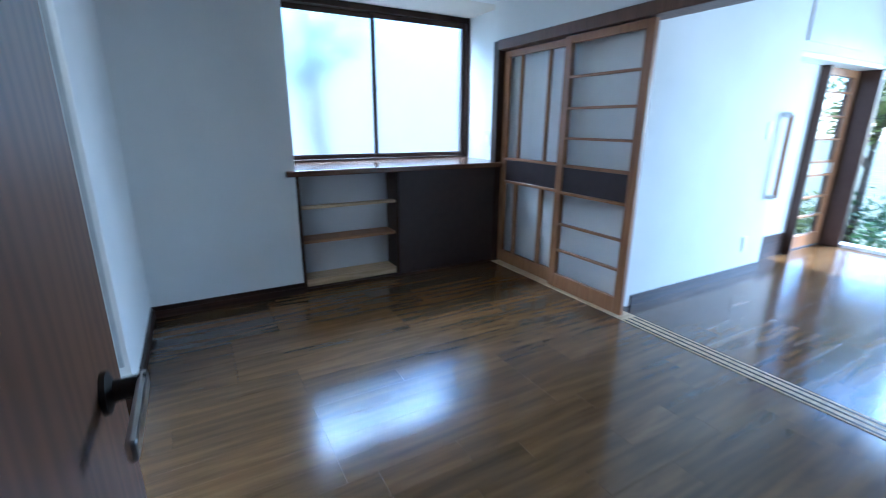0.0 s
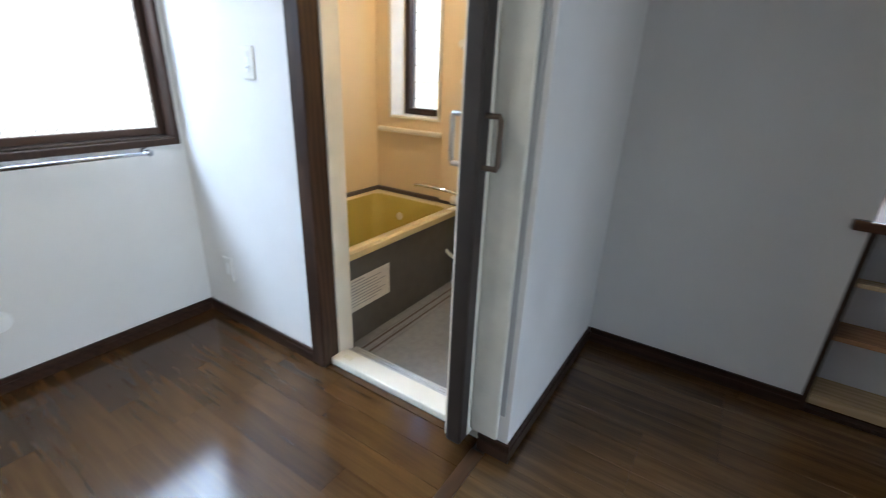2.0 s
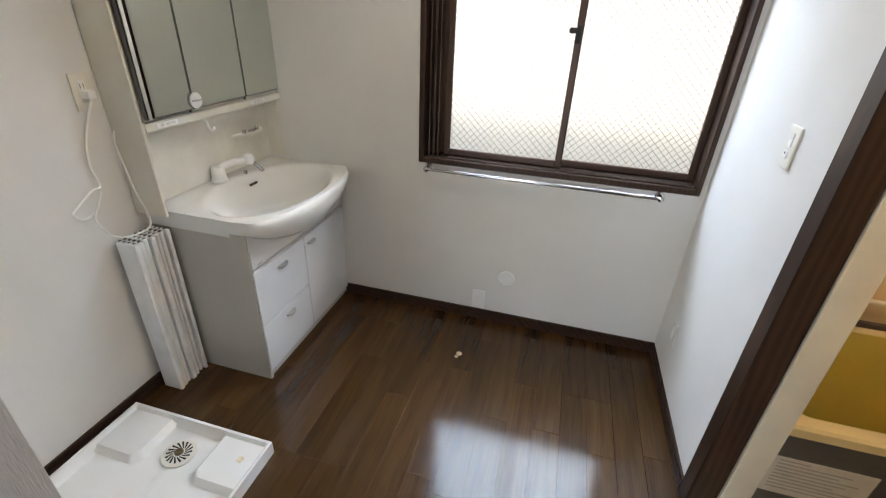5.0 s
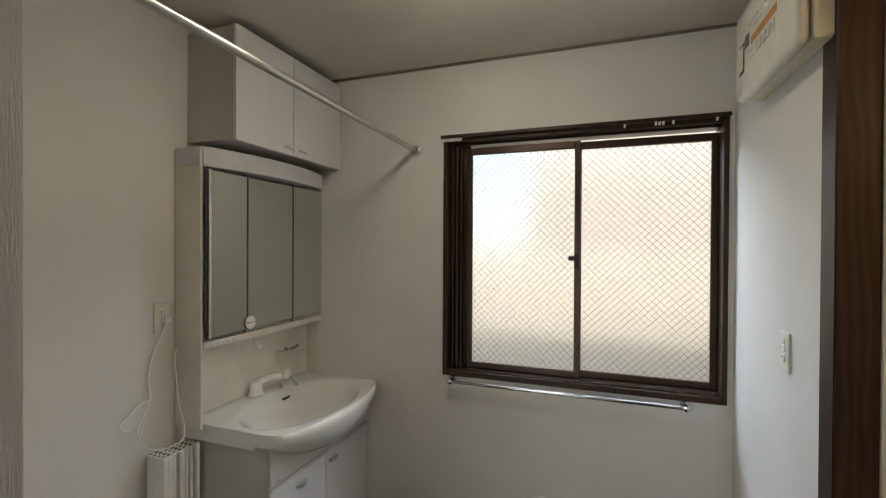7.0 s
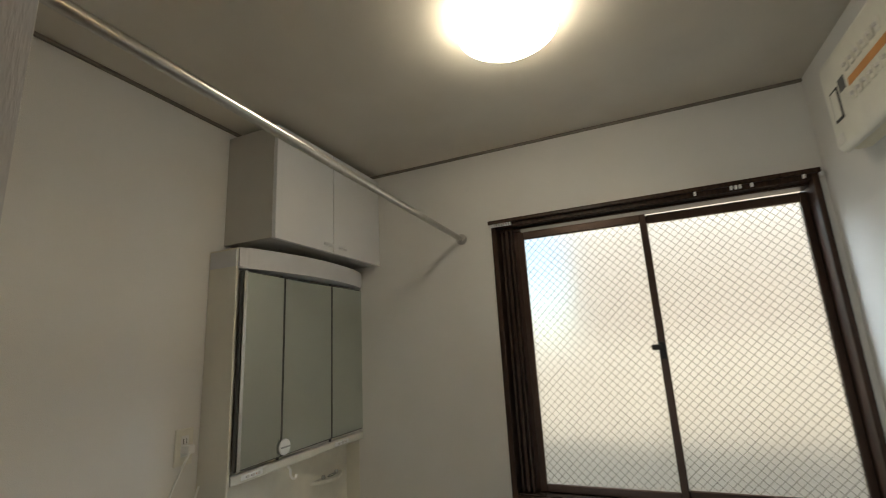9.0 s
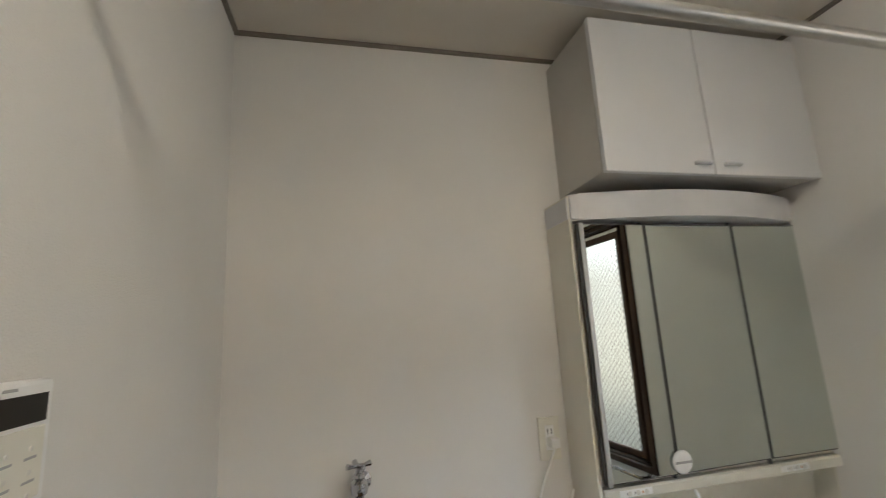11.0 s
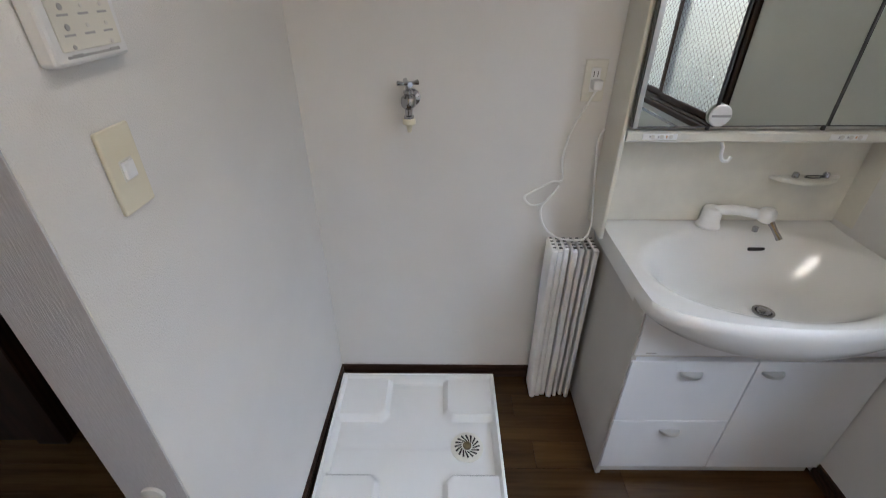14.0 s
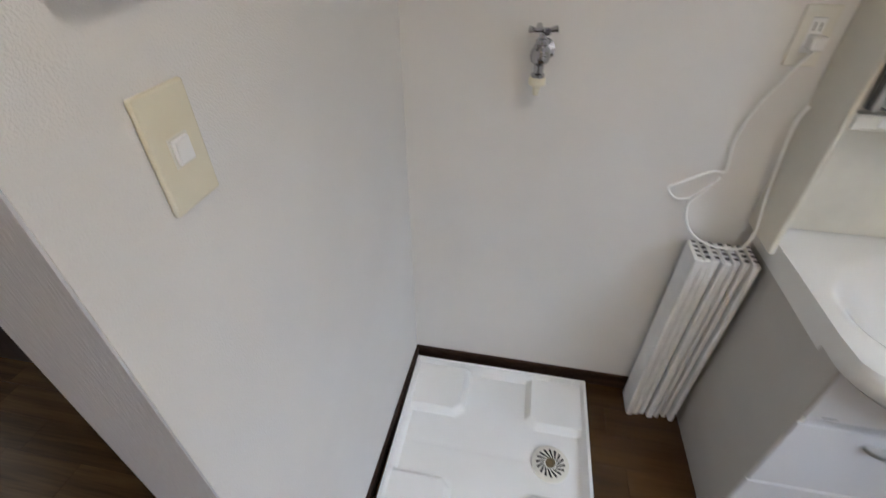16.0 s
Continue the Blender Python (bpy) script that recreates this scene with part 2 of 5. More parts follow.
def tube(bm, pts, r, seg=10, closed=False):
    """A round tube along points; r may be one radius or one for each point."""
    pts = [Vector(p) for p in pts]
    rs = r if isinstance(r, (list, tuple)) else [r] * len(pts)
    rings, side = [], None
    for i, p in enumerate(pts):
        a, b = pts[max(i - 1, 0)], pts[min(i + 1, len(pts) - 1)]
        d = (b - a).normalized() if (b - a).length > 1e-9 else Vector((0, 0, 1))
        if side is None:
            side = d.orthogonal().normalized()
        side = (side - d * side.dot(d)).normalized()
        up = d.cross(side)
        rings.append([bm.verts.new(p + rs[i] * (math.cos(k * math.tau / seg) * side + math.sin(k * math.tau / seg) * up)) for k in range(seg)])
    for u, v in zip(rings, rings[1:]):
        for k in range(seg):
            bm.faces.new((u[k], u[(k + 1) % seg], v[(k + 1) % seg], v[k]))
    bm.faces.new(rings[0][::-1])
    bm.faces.new(rings[-1])
    return bm


def curve(pts, n=8):
    """Catmull-Rom points through pts."""
    p = [Vector(v) for v in pts]
    p = [p[0]] + p + [p[-1]]
    out = []
    for i in range(1, len(p) - 2):
        for k in range(n):
            t = k / n
            a, b, c, d = p[i - 1 : i + 3]
            out.append(0.5 * (2 * b + (c - a) * t + (2 * a - 5 * b + 4 * c - d) * t * t + (3 * b - a - 3 * c + d) * t**3))
    return out + [p[-2]]


def lathe(bm, profile, centre, axis="z", seg=32):
    """Turns (radius, height) pairs round an axis through centre."""
    rings = []
    for r, h in profile:
        ring = []
        for k in range(seg):
            c, s = r * math.cos(k * math.tau / seg), r * math.sin(k * math.tau / seg)
            v = {"z": (c, s, h), "x": (h, c, s), "y": (s, h, c)}[axis]
            ring.append(bm.verts.new(Vector(centre) + Vector(v)))
        rings.append(ring)
    for u, v in zip(rings, rings[1:]):
        for k in range(seg):
            bm.faces.new((u[k], u[(k + 1) % seg], v[(k + 1) % seg], v[k]))
    bm.faces.new(rings[0][::-1])
    bm.faces.new(rings[-1])
    return bm


def prism(bm, outline, z0, z1, bevel=0.0):
    """A flat outline in x and y, raised from z0 to z1."""
    low = [bm.verts.new((x, y, z0)) for x, y in outline]
    high = [bm.verts.new((x, y, z1)) for x, y in outline]
    n = len(outline)
    faces = [bm.faces.new(low[::-1]), bm.faces.new(high)]
    for k in range(n):
        faces.append(bm.faces.new((low[k], low[(k + 1) % n], high[(k + 1) % n], high[k])))
    if bevel:
        bmesh.ops.bevel(bm, geom=list({e for f in faces for e in f.edges}), offset=bevel, segments=2, affect="EDGES")
    return bm


def B():
    return bmesh.new()


def part(name, bm, mat, parent=None, label="", smooth=False):
    me = bpy.data.meshes.new(name)
    bmesh.ops.recalc_face_normals(bm, faces=bm.faces)
    bm.to_mesh(me)
    bm.free()
    me.materials.append(mat)
    if smooth:
        me.shade_smooth()
        try:
            me.set_sharp_from_angle(angle=radians(35))
        except AttributeError:
            pass
    ob = new(name, me)
    if parent is not None:
        ob.parent = parent
    if label:
        ob["label"] = label
    return ob


def thing(name, label, category, group="", kind="", at=(0, 0, 0)):
    return tagged(new(name), label, category, group, kind)


def setting(name, bm, mat, label, category):
    return tagged(part(name, bm, mat), label, category, kind="structure")


def wall_with_hole(bm, axis, lo, hi, holes):
    """A wall box, cut by openings (a0, a1, z0, z1) along its length (axis x or y)."""
    i = 0 if axis == "x" else 1
    cuts = sorted(holes)
    at = lo[i]
    for a0, a1, z0, z1 in cuts:
        for u, v, p, q in ((at, a0, lo[2], hi[2]), (a0, a1, lo[2], z0), (a0, a1, z1, hi[2])):
            if v - u > 1e-4 and q - p > 1e-4:
                l2, h2 = list(lo), list(hi)
                l2[i], h2[i], l2[2], h2[2] = u, v, p, q
                box(bm, l2, h2)
        at = a1
    if hi[i] - at > 1e-4:
        l2, h2 = list(lo), list(hi)
        l2[i] = at
        box(bm, l2, h2)
    return bm


W, D, H = 1.806, 2.255, 2.545      # washroom: width, depth, ceiling
STUB_E, STUB_N, WN = 1.952, 0.95, 1.83      # washing-place side wall
RX, RN, RH = 4.285, 3.21, 2.545      # living side: east line, north wall, ceiling
ALC_Y, ALC_L, ALC_R = 3.84, 2.67, 4.35
BX, BY, BE = 0.175, 3.44, 1.52      # bathroom: west, north, east faces

# ---- structure ----
setting("wall_west", wall_with_hole(B(), "y", (-0.14, -0.12, 0), (0, D, H), [(0.943, 2.216, 0.915, 2.14)]), WALLPAPER, "off-white papered wall with a window", "wall")
setting("wall_south", box(B(), (-0.14, -0.12, 0), (W, 0, H)), WALLPAPER, "off-white papered wall behind the vanity", "wall")
setting("wall_stub", prism(B(), [(W - 0.003, -0.12), (STUB_E, -0.12), (STUB_E, STUB_N - 0.003), (WN, STUB_N - 0.003)], 0, H), WALLPAPER, "off-white papered side wall of the washing place", "wall")
setting("wall_stub_end", box(B(), (WN + 0.002, STUB_N - 0.003, 0), (STUB_E - 0.002, STUB_N, H)), WALLPAPER_RIB_SHADED, "ribbed wallpaper on the wall end, toned darker for its shaded side", "wall")
setting("wall_bath", wall_with_hole(B(), "x", (-0.14, D, 0), (1.79, D + 0.09, H), [(0.85, 1.69, 0.0, 2.22)]), WALLPAPER, "off-white papered wall round the bathroom door", "wall")
setting("ceiling_washroom", box(B(), (-0.14, -0.12, H), (STUB_E, D + 0.09, H + 0.05)), CEILING, "pale papered washroom ceiling", "ceiling")
setting("cornice", (lambda b: (box(b, (0, 0, H - 0.012), (W, 0.012, H - 0.001)), box(b, (0, 0.012, H - 0.012), (0.012, D, H - 0.001)), prism(b, [(W - 0.012, 0.013), (W, 0.013), (WN, STUB_N), (WN - 0.012, STUB_N)], H - 0.012, H - 0.001), b)[-1])(B()), material("cornice_brown", (0.2, 0.17, 0.14), 0.6), "thin brown ceiling cornice", "cornice")

# living side shell
setting("wall_partition", box(B(), (1.68, D + 0.09, 0), (1.79, RN, RH)), WALLPAPER, "white papered wall beside the bathroom", "wall")
setting("wall_north", (lambda b: (box(b, (1.68, RN, 0), (ALC_L, RN + 0.12, RH)), box(b, (ALC_L, RN, 1.99), (ALC_R, RN + 0.12, RH)), box(b, (ALC_L - 0.1, RN + 0.12, 0), (ALC_L, ALC_Y + 0.12, 2.2)), b)[-1])(B()), WALLPAPER, "white papered wall beside the window bay", "wall")
setting("wall_bay", wall_with_hole(B(), "x", (ALC_L, ALC_Y, 0), (ALC_R + 0.1, ALC_Y + 0.12, 2.2), [(2.675, 4.33, 0.83, 1.985)]), WALLPAPER, "wall of the window bay", "wall")
setting("wall_bay_side", box(B(), (ALC_R, 3.28, 0), (ALC_R + 0.1, ALC_Y, RH)), WALLPAPER, "white papered side of the window bay", "wall")
setting("ceiling_bay", box(B(), (ALC_L, RN + 0.12, 1.99), (ALC_R, ALC_Y, 2.04)), CEILING, "low papered ceiling of the window bay", "ceiling")
setting("ceiling_living", box(B(), (STUB_E, -1.6, RH), (8.2, RN + 0.12, RH + 0.05)), CEILING, "pale papered ceiling", "ceiling")
setting("wall_lintel", box(B(), (RX - 0.06, -1.6, 1.721), (RX + 0.06, 3.28, RH)), WALLPAPER, "white papered wall above the sliding doors", "wall")
setting("wall_pocket", (lambda b: (box(b, (RX + 0.075, 2.0, 0), (RX + 0.16, 3.28, RH)), box(b, (RX + 0.16, 2.0, 0), (5.99, 2.12, RH)), b)[-1])(B()), WALLPAPER, "white papered wall of the garden room", "wall")
setting("wall_alcove", (lambda b: (box(b, (5.99, 2.15, 0), (6.70, 2.27, 1.70)), box(b, (5.9905, 2.0, 1.64), (7.46, 2.149, RH)), b)[-1])(B()), WALLPAPER, "cream papered wall beside the garden door", "wall")
setting("wall_garden", wall_with_hole(B(), "y", (7.46, -1.6, 0), (7.60, 2.24, RH), [(-1.0, 2.06, 0.03, 1.80)]), WALLPAPER, "garden-side wall with a wide opening", "wall")
setting("wall_south_living", (lambda b: (box(b, (2.92, 0.21, 0), (RX - 0.06, 0.33, RH)), box(b, (2.82, -1.6, 0), (2.92, 0.21, RH)), box(b, (RX - 0.06, -1.72, 0), (7.60, -1.6, RH)), box(b, (1.90, -1.72, 0), (2.92, -1.6, RH)), box(b, (1.86, -1.6, 0), (STUB_E, -0.12, RH)), b)[-1])(B()), WALLPAPER, "white papered walls of the corridor", "wall")
setting("subfloor", (lambda b: (box(b, (-0.14, -0.12, -0.1), (STUB_E, D + 0.05, -0.012)), box(b, (STUB_E, -1.72, -0.1), (7.6, ALC_Y + 0.12, -0.012)), box(b, (1.70, D + 0.05, -0.1), (STUB_E, ALC_Y + 0.12, -0.012)), b)[-1])(B()), DARKGREY, "dark gaps below the floor boards", "floor")

# unseen light blocker; the long east overhang keeps sun off the garden room floor
setting("roof", box(B(), (-0.3, -1.9, 2.64), (8.5, 4.05, 2.72)), DARKGREY, "unseen flat roof added to block the sun, overhanging on the garden side", "roof")

# dark baseboards, stepped in two mouldings
def baseboard(a, b, normal, h=0.065):
    (x0, y0), (x1, y1), (nx, ny) = a, b, normal
    bm = B()
    for t, z0, z1 in ((0.010, 0, h * 0.62), (0.007, h * 0.62, h * 0.8), (0.010, h * 0.8, h)):
        box(bm, (min(x0, x0 + nx * t, x1), min(y0, y0 + ny * t, y1), z0), (max(x0, x0 + nx * t, x1, x1 + nx * t), max(y0, y1, y1 + ny * t), z1))
    return setting("baseboard", bm, DARKTRIM, "dark brown moulded wooden baseboard", "baseboard")


baseboard((0, 0.46), (0, D), (1, 0))
baseboard((0.012, D), (0.82, D), (0, -1))
baseboard((0.85, 0), (W, 0), (0, 1))
bm = B()
for t, z0, z1 in ((0.010, 0, 0.04), (0.007, 0.04, 0.052), (0.010, 0.052, 0.065)):
    prism(bm, [(W - t, 0.013), (W + 0.0, 0.013), (WN, STUB_N), (WN - t, STUB_N)], z0, z1)
setting("baseboard", bm, DARKTRIM, "dark brown moulded wooden baseboard", "baseboard")
baseboard((1.79, D + 0.0), (1.79, RN), (1, 0), 0.075)
baseboard((1.68, D), (1.802, D), (0, -1), 0.075)
baseboard((1.802, RN), (ALC_L, RN), (0, -1), 0.075)
baseboard((RX + 0.17, 2.0), (5.99, 2.0), (0, -1), 0.07)
baseboard((5.992, 2.15), (6.69, 2.15), (0, -1), 0.2)

# bathroom shell
setting("bath_wall_west", box(B(), (0.05, D + 0.09, -0.05), (BX, BY + 0.1, 2.25)), BATHWALL, "glossy cream bathroom wall panel", "wall")
setting("bath_wall_north", wall_with_hole(B(), "x", (BX, BY, -0.05), (BE + 0.1, BY + 0.26, 2.25), [(0.30, 0.66, 0.99, 1.98)]), BATHWALL, "glossy cream bathroom wall with a window", "wall")
setting("bath_wall_east", box(B(), (BE, D + 0.09, -0.05), (BE + 0.1, BY, 2.25)), BATHWALL, "glossy cream bathroom wall panel", "wall")
setting("bath_ceiling", box(B(), (0.05, D + 0.09, 2.25), (BE + 0.1, BY + 0.26, 2.3)), BATHWHITE, "cream bathroom ceiling", "ceiling")
setting("bath_floor", box(B(), (BX, D + 0.09, -0.06), (BE, BY, 0.0)), BATHFLOOR, "grey textured bathroom floor", "floor")
setting("bath_wall_base", (lambda b: (box(b, (0.88, BY - 0.012, 0), (BE, BY - 0.001, 0.44)), b)[-1])(B()), APRON, "dark grey lower bathroom wall panel", "wall")
setting("bath_band", (lambda b: (box(b, (BX, BY - 0.03, 0.47), (BE, BY - 0.001, 0.51), 0.004), box(b, (BX + 0.001, 2.42, 0.47), (BX + 0.03, BY - 0.031, 0.51), 0.004), b)[-1])(B()), BATHBAND, "dark brown band round the bathroom wall", "trim")
setting("bath_ledge", box(B(), (0.2, BY - 0.035, 0.885), (0.72, BY - 0.001, 0.915), 0.01), BATHWHITE, "cream ledge under the bathroom window", "ledge")
setting("bath_pilaster", box(B(), (0.72, BY - 0.05, 0.51), (0.93, BY - 0.001, 2.25), 0.006), BATHWALL, "raised cream wall panel", "wall")

# ---- windows ----
def sash(parent, axis, a0, a1, z0, z1, at, depth, pane_mat, mesh=False, name="sash"):
    """One glazed sash; a runs along the wall, at is its plane."""
    def P(a, d, z):
        return (d, a, z) if axis == "y" else (a, d, z)
    s = 0.028
    bm = B()
    for u, v, p, q in ((a0, a0 + s, z0, z1), (a1 - s, a1, z0, z1), (a0 + s, a1 - s, z0, z0 + 0.032), (a0 + s, a1 - s, z1 - 0.036, z1)):
        box(bm, P(u, at, p), P(v, at + depth, q), 0.003, 1)
    fr = part(name, bm, SASH, parent, "dark bronze aluminium sash")
    pane = part("pane", box(B(), P(a0 + s - 0.004, at + depth * 0.4, z0 + 0.028), P(a1 - s + 0.004, at + depth * 0.6, z1 - 0.032)), pane_mat, fr, "frosted glass pane")
    pane.visible_shadow = False
    if mesh:
        bm = B()
        u0, u1, w0, w1, step, d = a0 + s, a1 - s, z0 + 0.032, z1 - 0.036, 0.034, at + depth * 0.66
        k = -int((w1 - w0) / step) - 2
        while u0 + k * step < u1 + (w1 - w0):
            for sgn in (1, -1):
                # line a = c + sgn * (z - w0)
                c = u0 + k * step if sgn == 1 else u0 + k * step
                lo, hi = (max(w0, w0 + (u0 - c)), min(w1, w0 + (u1 - c))) if sgn == 1 else (max(w0, w0 + (c - u1)), min(w1, w0 + (c - u0)))
                if hi - lo > 0.004:
                    tube(bm, [P(c + sgn * (lo - w0), d, lo), P(c + sgn * (hi - w0), d, hi)], 0.0011, 4)
            k += 1
        w = part("wire_mesh", bm, WIRE, fr, "diamond wire mesh in the glass")
        w.visible_shadow = False
    return fr


win = thing("window_1", "dark bronze sliding window with frosted wired glass", "window", kind="structure")
win.location = (0, 0.018, 0)
bm = B()
for lo, hi in (((-0.14, 0.905, 0.895), (0.014, 0.93, 2.155)), ((-0.14, 2.194, 0.895), (0.014, 2.214, 2.155)), ((-0.14, 0.93, 0.895), (0.014, 2.194, 0.925)), ((-0.14, 0.93, 2.125), (0.014, 2.194, 2.155))):
    box(bm, lo, hi, 0.003, 1)
part("window_frame", bm, DARKWOOD, win, "dark brown wooden casing")
part("window_sill", box(B(), (-0.125, 0.931, 0.9255), (0.0, 2.193, 0.933)), SILL, win, "glossy bronze sill track")
part("side_jamb", box(B(), (-0.10, 0.931, 0.934), (-0.067, 1.03, 2.124), 0.002, 1), SASH, win, "bronze side jamb")
for y, w in ((0.945, 0.008), (0.966, 0.012), (0.992, 0.006)):
    part("track", box(B(), (-0.0665, y, 0.934), (-0.015 - 0.6 * w, y + w, 2.124), 0.001, 1), SASH, win, "bronze side track")
sash(win, "y", 1.022, 1.60, 0.934, 2.10, -0.065, 0.026, FROST, True)
sash(win, "y", 1.575, 2.193, 0.934, 2.10, -0.098, 0.026, FROST, True)
part("head_track", box(B(), (-0.11, 0.931, 2.114), (-0.03, 2.193, 2.1245), 0.002, 1), SASH, win, "bronze head track")
bm = B()
box(bm, (-0.039, 1.572, 1.475), (-0.018, 1.598, 1.545), 0.004)
box(bm, (-0.03, 1.545, 1.512), (-0.010, 1.585, 1.535), 0.004)
part("window_latch", bm, BLACK, win, "black crescent latch")
rail = thing("curtain_rail", "thin dark curtain rail with white runners over the window", "curtain rail")
rail.location = (0, 0.018, -0.014)
part("rail", box(B(), (0.016, 0.895, 2.158), (0.034, 2.218, 2.176), 0.003), DARKWOOD, rail)
for k in range(9):
    part("runner", box(B(), (0.018, 0.905 + k * 0.012, 2.143), (0.032, 0.913 + k * 0.012, 2.158), 0.001, 1), WHITE, rail, "white plastic runner")
for y in (1.79, 1.92, 1.935, 1.95, 1.99, 2.16, 2.215):
    part("runner", box(B(), (0.018, y, 2.143), (0.032, y + 0.009, 2.158), 0.001, 1), WHITE, rail, "white plastic runner")

towel = thing("towel_rail", "chrome towel rail under the window", "towel rail")
towel.location = (0, 0.014, 0.007)
part("bar", tube(B(), [(0.05, 0.955, 0.868), (0.05, 2.065, 0.868)], 0.008, 12), CHROME, towel, smooth=True)
for y in (0.962, 2.058):
    part("bracket", lathe(B(), [(0.001, 0.0), (0.019, 0.001), (0.019, 0.006), (0.009, 0.012), (0.009, 0.04), (0.014, 0.046), (0.014, 0.056), (0.002, 0.06)], (0, y, 0.868), "x", 16), CHROME, towel, smooth=True)

win2 = thing("window_2", "dark bronze sliding window with frosted glass over the counter", "window", kind="structure")
bm = B()
for lo, hi in (((2.674, ALC_Y - 0.03, 0.815), (2.698, ALC_Y + 0.1, 1.99)), ((4.317, ALC_Y - 0.03, 0.815), (4.345, ALC_Y + 0.1, 1.99)), ((2.698, ALC_Y - 0.03, 0.815), (4.317, ALC_Y + 0.1, 0.845)), ((2.698, ALC_Y - 0.03, 1.945), (4.317, ALC_Y + 0.1, 1.988))):
    box(bm, lo, hi, 0.003, 1)
part("window_frame", bm, DARKWOOD, win2, "dark brown wooden casing")
sash(win2, "x", 2.70, 3.50, 0.846, 1.944, ALC_Y + 0.035, 0.026, FROST_SOFT)
sash(win2, "x", 3.455, 4.315, 0.846, 1.944, ALC_Y + 0.003, 0.026, FROST_SOFT)
part("window_latch", box(B(), (3.46, ALC_Y - 0.012, 1.36), (3.48, ALC_Y + 0.003, 1.41), 0.003), BLACK, win2, "black latch")

win3 = thing("window_3", "small dark-framed frosted bathroom window with louvres", "window", kind="structure")
bm = B()
for lo, hi in (((0.30, 3.57, 0.99), (0.338, 3.64, 1.98)), ((0.622, 3.57, 0.99), (0.66, 3.64, 1.98)), ((0.338, 3.57, 0.99), (0.622, 3.64, 1.03)), ((0.338, 3.57, 1.945), (0.622, 3.64, 1.98))):
    box(bm, lo, hi, 0.003, 1)
part("window_frame", bm, DARKWOOD, win3)
p3 = part("pane", box(B(), (0.338, 3.615, 1.03), (0.622, 3.619, 1.945)), FROST_SOFT, win3)
p3.visible_shadow = False
for k in range(9):
    z = 1.09 + k * 0.1
    o = part("louvre", box(B(), (0.340, 3.598, z), (0.620, 3.602, z + 0.004)), ALU, win3)
bm = B()
for lo, hi in (((0.283, BY - 0.012, 0.975), (0.3015, 3.569, 1.995)), ((0.6585, BY - 0.012, 0.975), (0.677, 3.569, 1.995)), ((0.3015, BY - 0.012, 0.975), (0.6585, 3.569, 0.9915))):
    box(bm, lo, hi, 0.002, 1)
part("window_reveal", bm, BATHWHITE, win3, "white window reveal")

# ---- bathroom doorway ----
door = thing("door_1", "dark wooden frame of the bathroom doorway", "door frame", kind="structure")
bm = B()
box(bm, (0.815, D - 0.008, 0), (0.893, D + 0.082, 2.285), 0.004, 1)
part("jamb", bm, DARKWOOD, door, "dark brown wooden jamb")
part("header", box(B(), (0.8935, D - 0.008, 2.20), (1.785, D + 0.06, 2.285), 0.004, 1), DARKWOOD, door, "dark brown wooden header")
part("inner_jamb", box(B(), (0.852, D + 0.0825, 0.0), (0.900, D + 0.170, 2.20), 0.005, 2), BATHWHITE, door, "cream inner jamb")
part("outer_casing", box(B(), (1.652, D - 0.020, 0.085), (1.755, D - 0.001, 2.20), 0.006), IVORY, door, "pale plastic casing")
# flat grey strip stands in for the shadow along the casing edge
part("casing_shadow_strip", box(B(), (1.7555, D - 0.006, 0.19), (1.772, D - 0.001, 2.20)), material("casing_shadow_grey", (0.42, 0.42, 0.42), 0.6), door, "grey strip painted in for the shadow gap beside the casing")
thr = part("threshold", box(B(), (0.8935, D + 0.03, 0), (1.687, D + 0.125, 0.034), 0.006), BATHWHITE, door, "white plastic threshold")
for k in range(3):
    part("threshold_rail", box(B(), (0.902, D + 0.129 + k * 0.022, -0.02), (1.60, D + 0.141 + k * 0.022, 0.028 - k * 0.007), 0.002, 1), ALU, door, "aluminium door track")
part("strike", box(B(), (0.935, D + 0.062, 0.0338), (0.985, D + 0.088, 0.0362), 0.001, 1), CREAM, door, "small cream plate")

tagged(part("floor_edge_board", box(B(), (0.8935, D - 0.0005, -0.012), (1.664, D + 0.0298, 0.0005), 0.0005, 1), WASHFLOOR_SHADED), "dark brown floor board against the bathroom threshold", "floor strip", kind="structure")

fold = thing("folding_door", "folded bathroom door with dark edge post and two grip handles", "door")
fold.location = (-0.034, 0.06, 0)
part("edge_post", box(B(), (1.628, D - 0.15, 0.06), (1.686, D - 0.095, 2.20), 0.008), POST, fold, "dark brown plastic edge post")
part("inner_panel", box(B(), (1.612, D - 0.13, 0.06), (1.6275, D + 0.15, 2.20), 0.003), BATHWHITE, fold, "cream folded panel")
part("outer_panel", box(B(), (1.655, D - 0.0945, 0.06), (1.684, D + 0.15, 2.20), 0.003), BATHWHITE, fold, "cream folded panel")
for x0, sx in ((1.686, 1), (1.628, -1)):
    bm = B()
    y, d = D - 0.122, 0.04
    tube(bm, [(x0, y, 1.02), (x0 + sx * d, y, 1.02), (x0 + sx * (d + 0.004), y, 1.03), (x0 + sx * (d + 0.004), y, 1.145), (x0 + sx * d, y, 1.155), (x0, y, 1.155)], 0.008, 10)
    part("grip_handle", bm, STEEL if sx < 0 else GRIP, fold, "D-shaped grip handle", smooth=True)

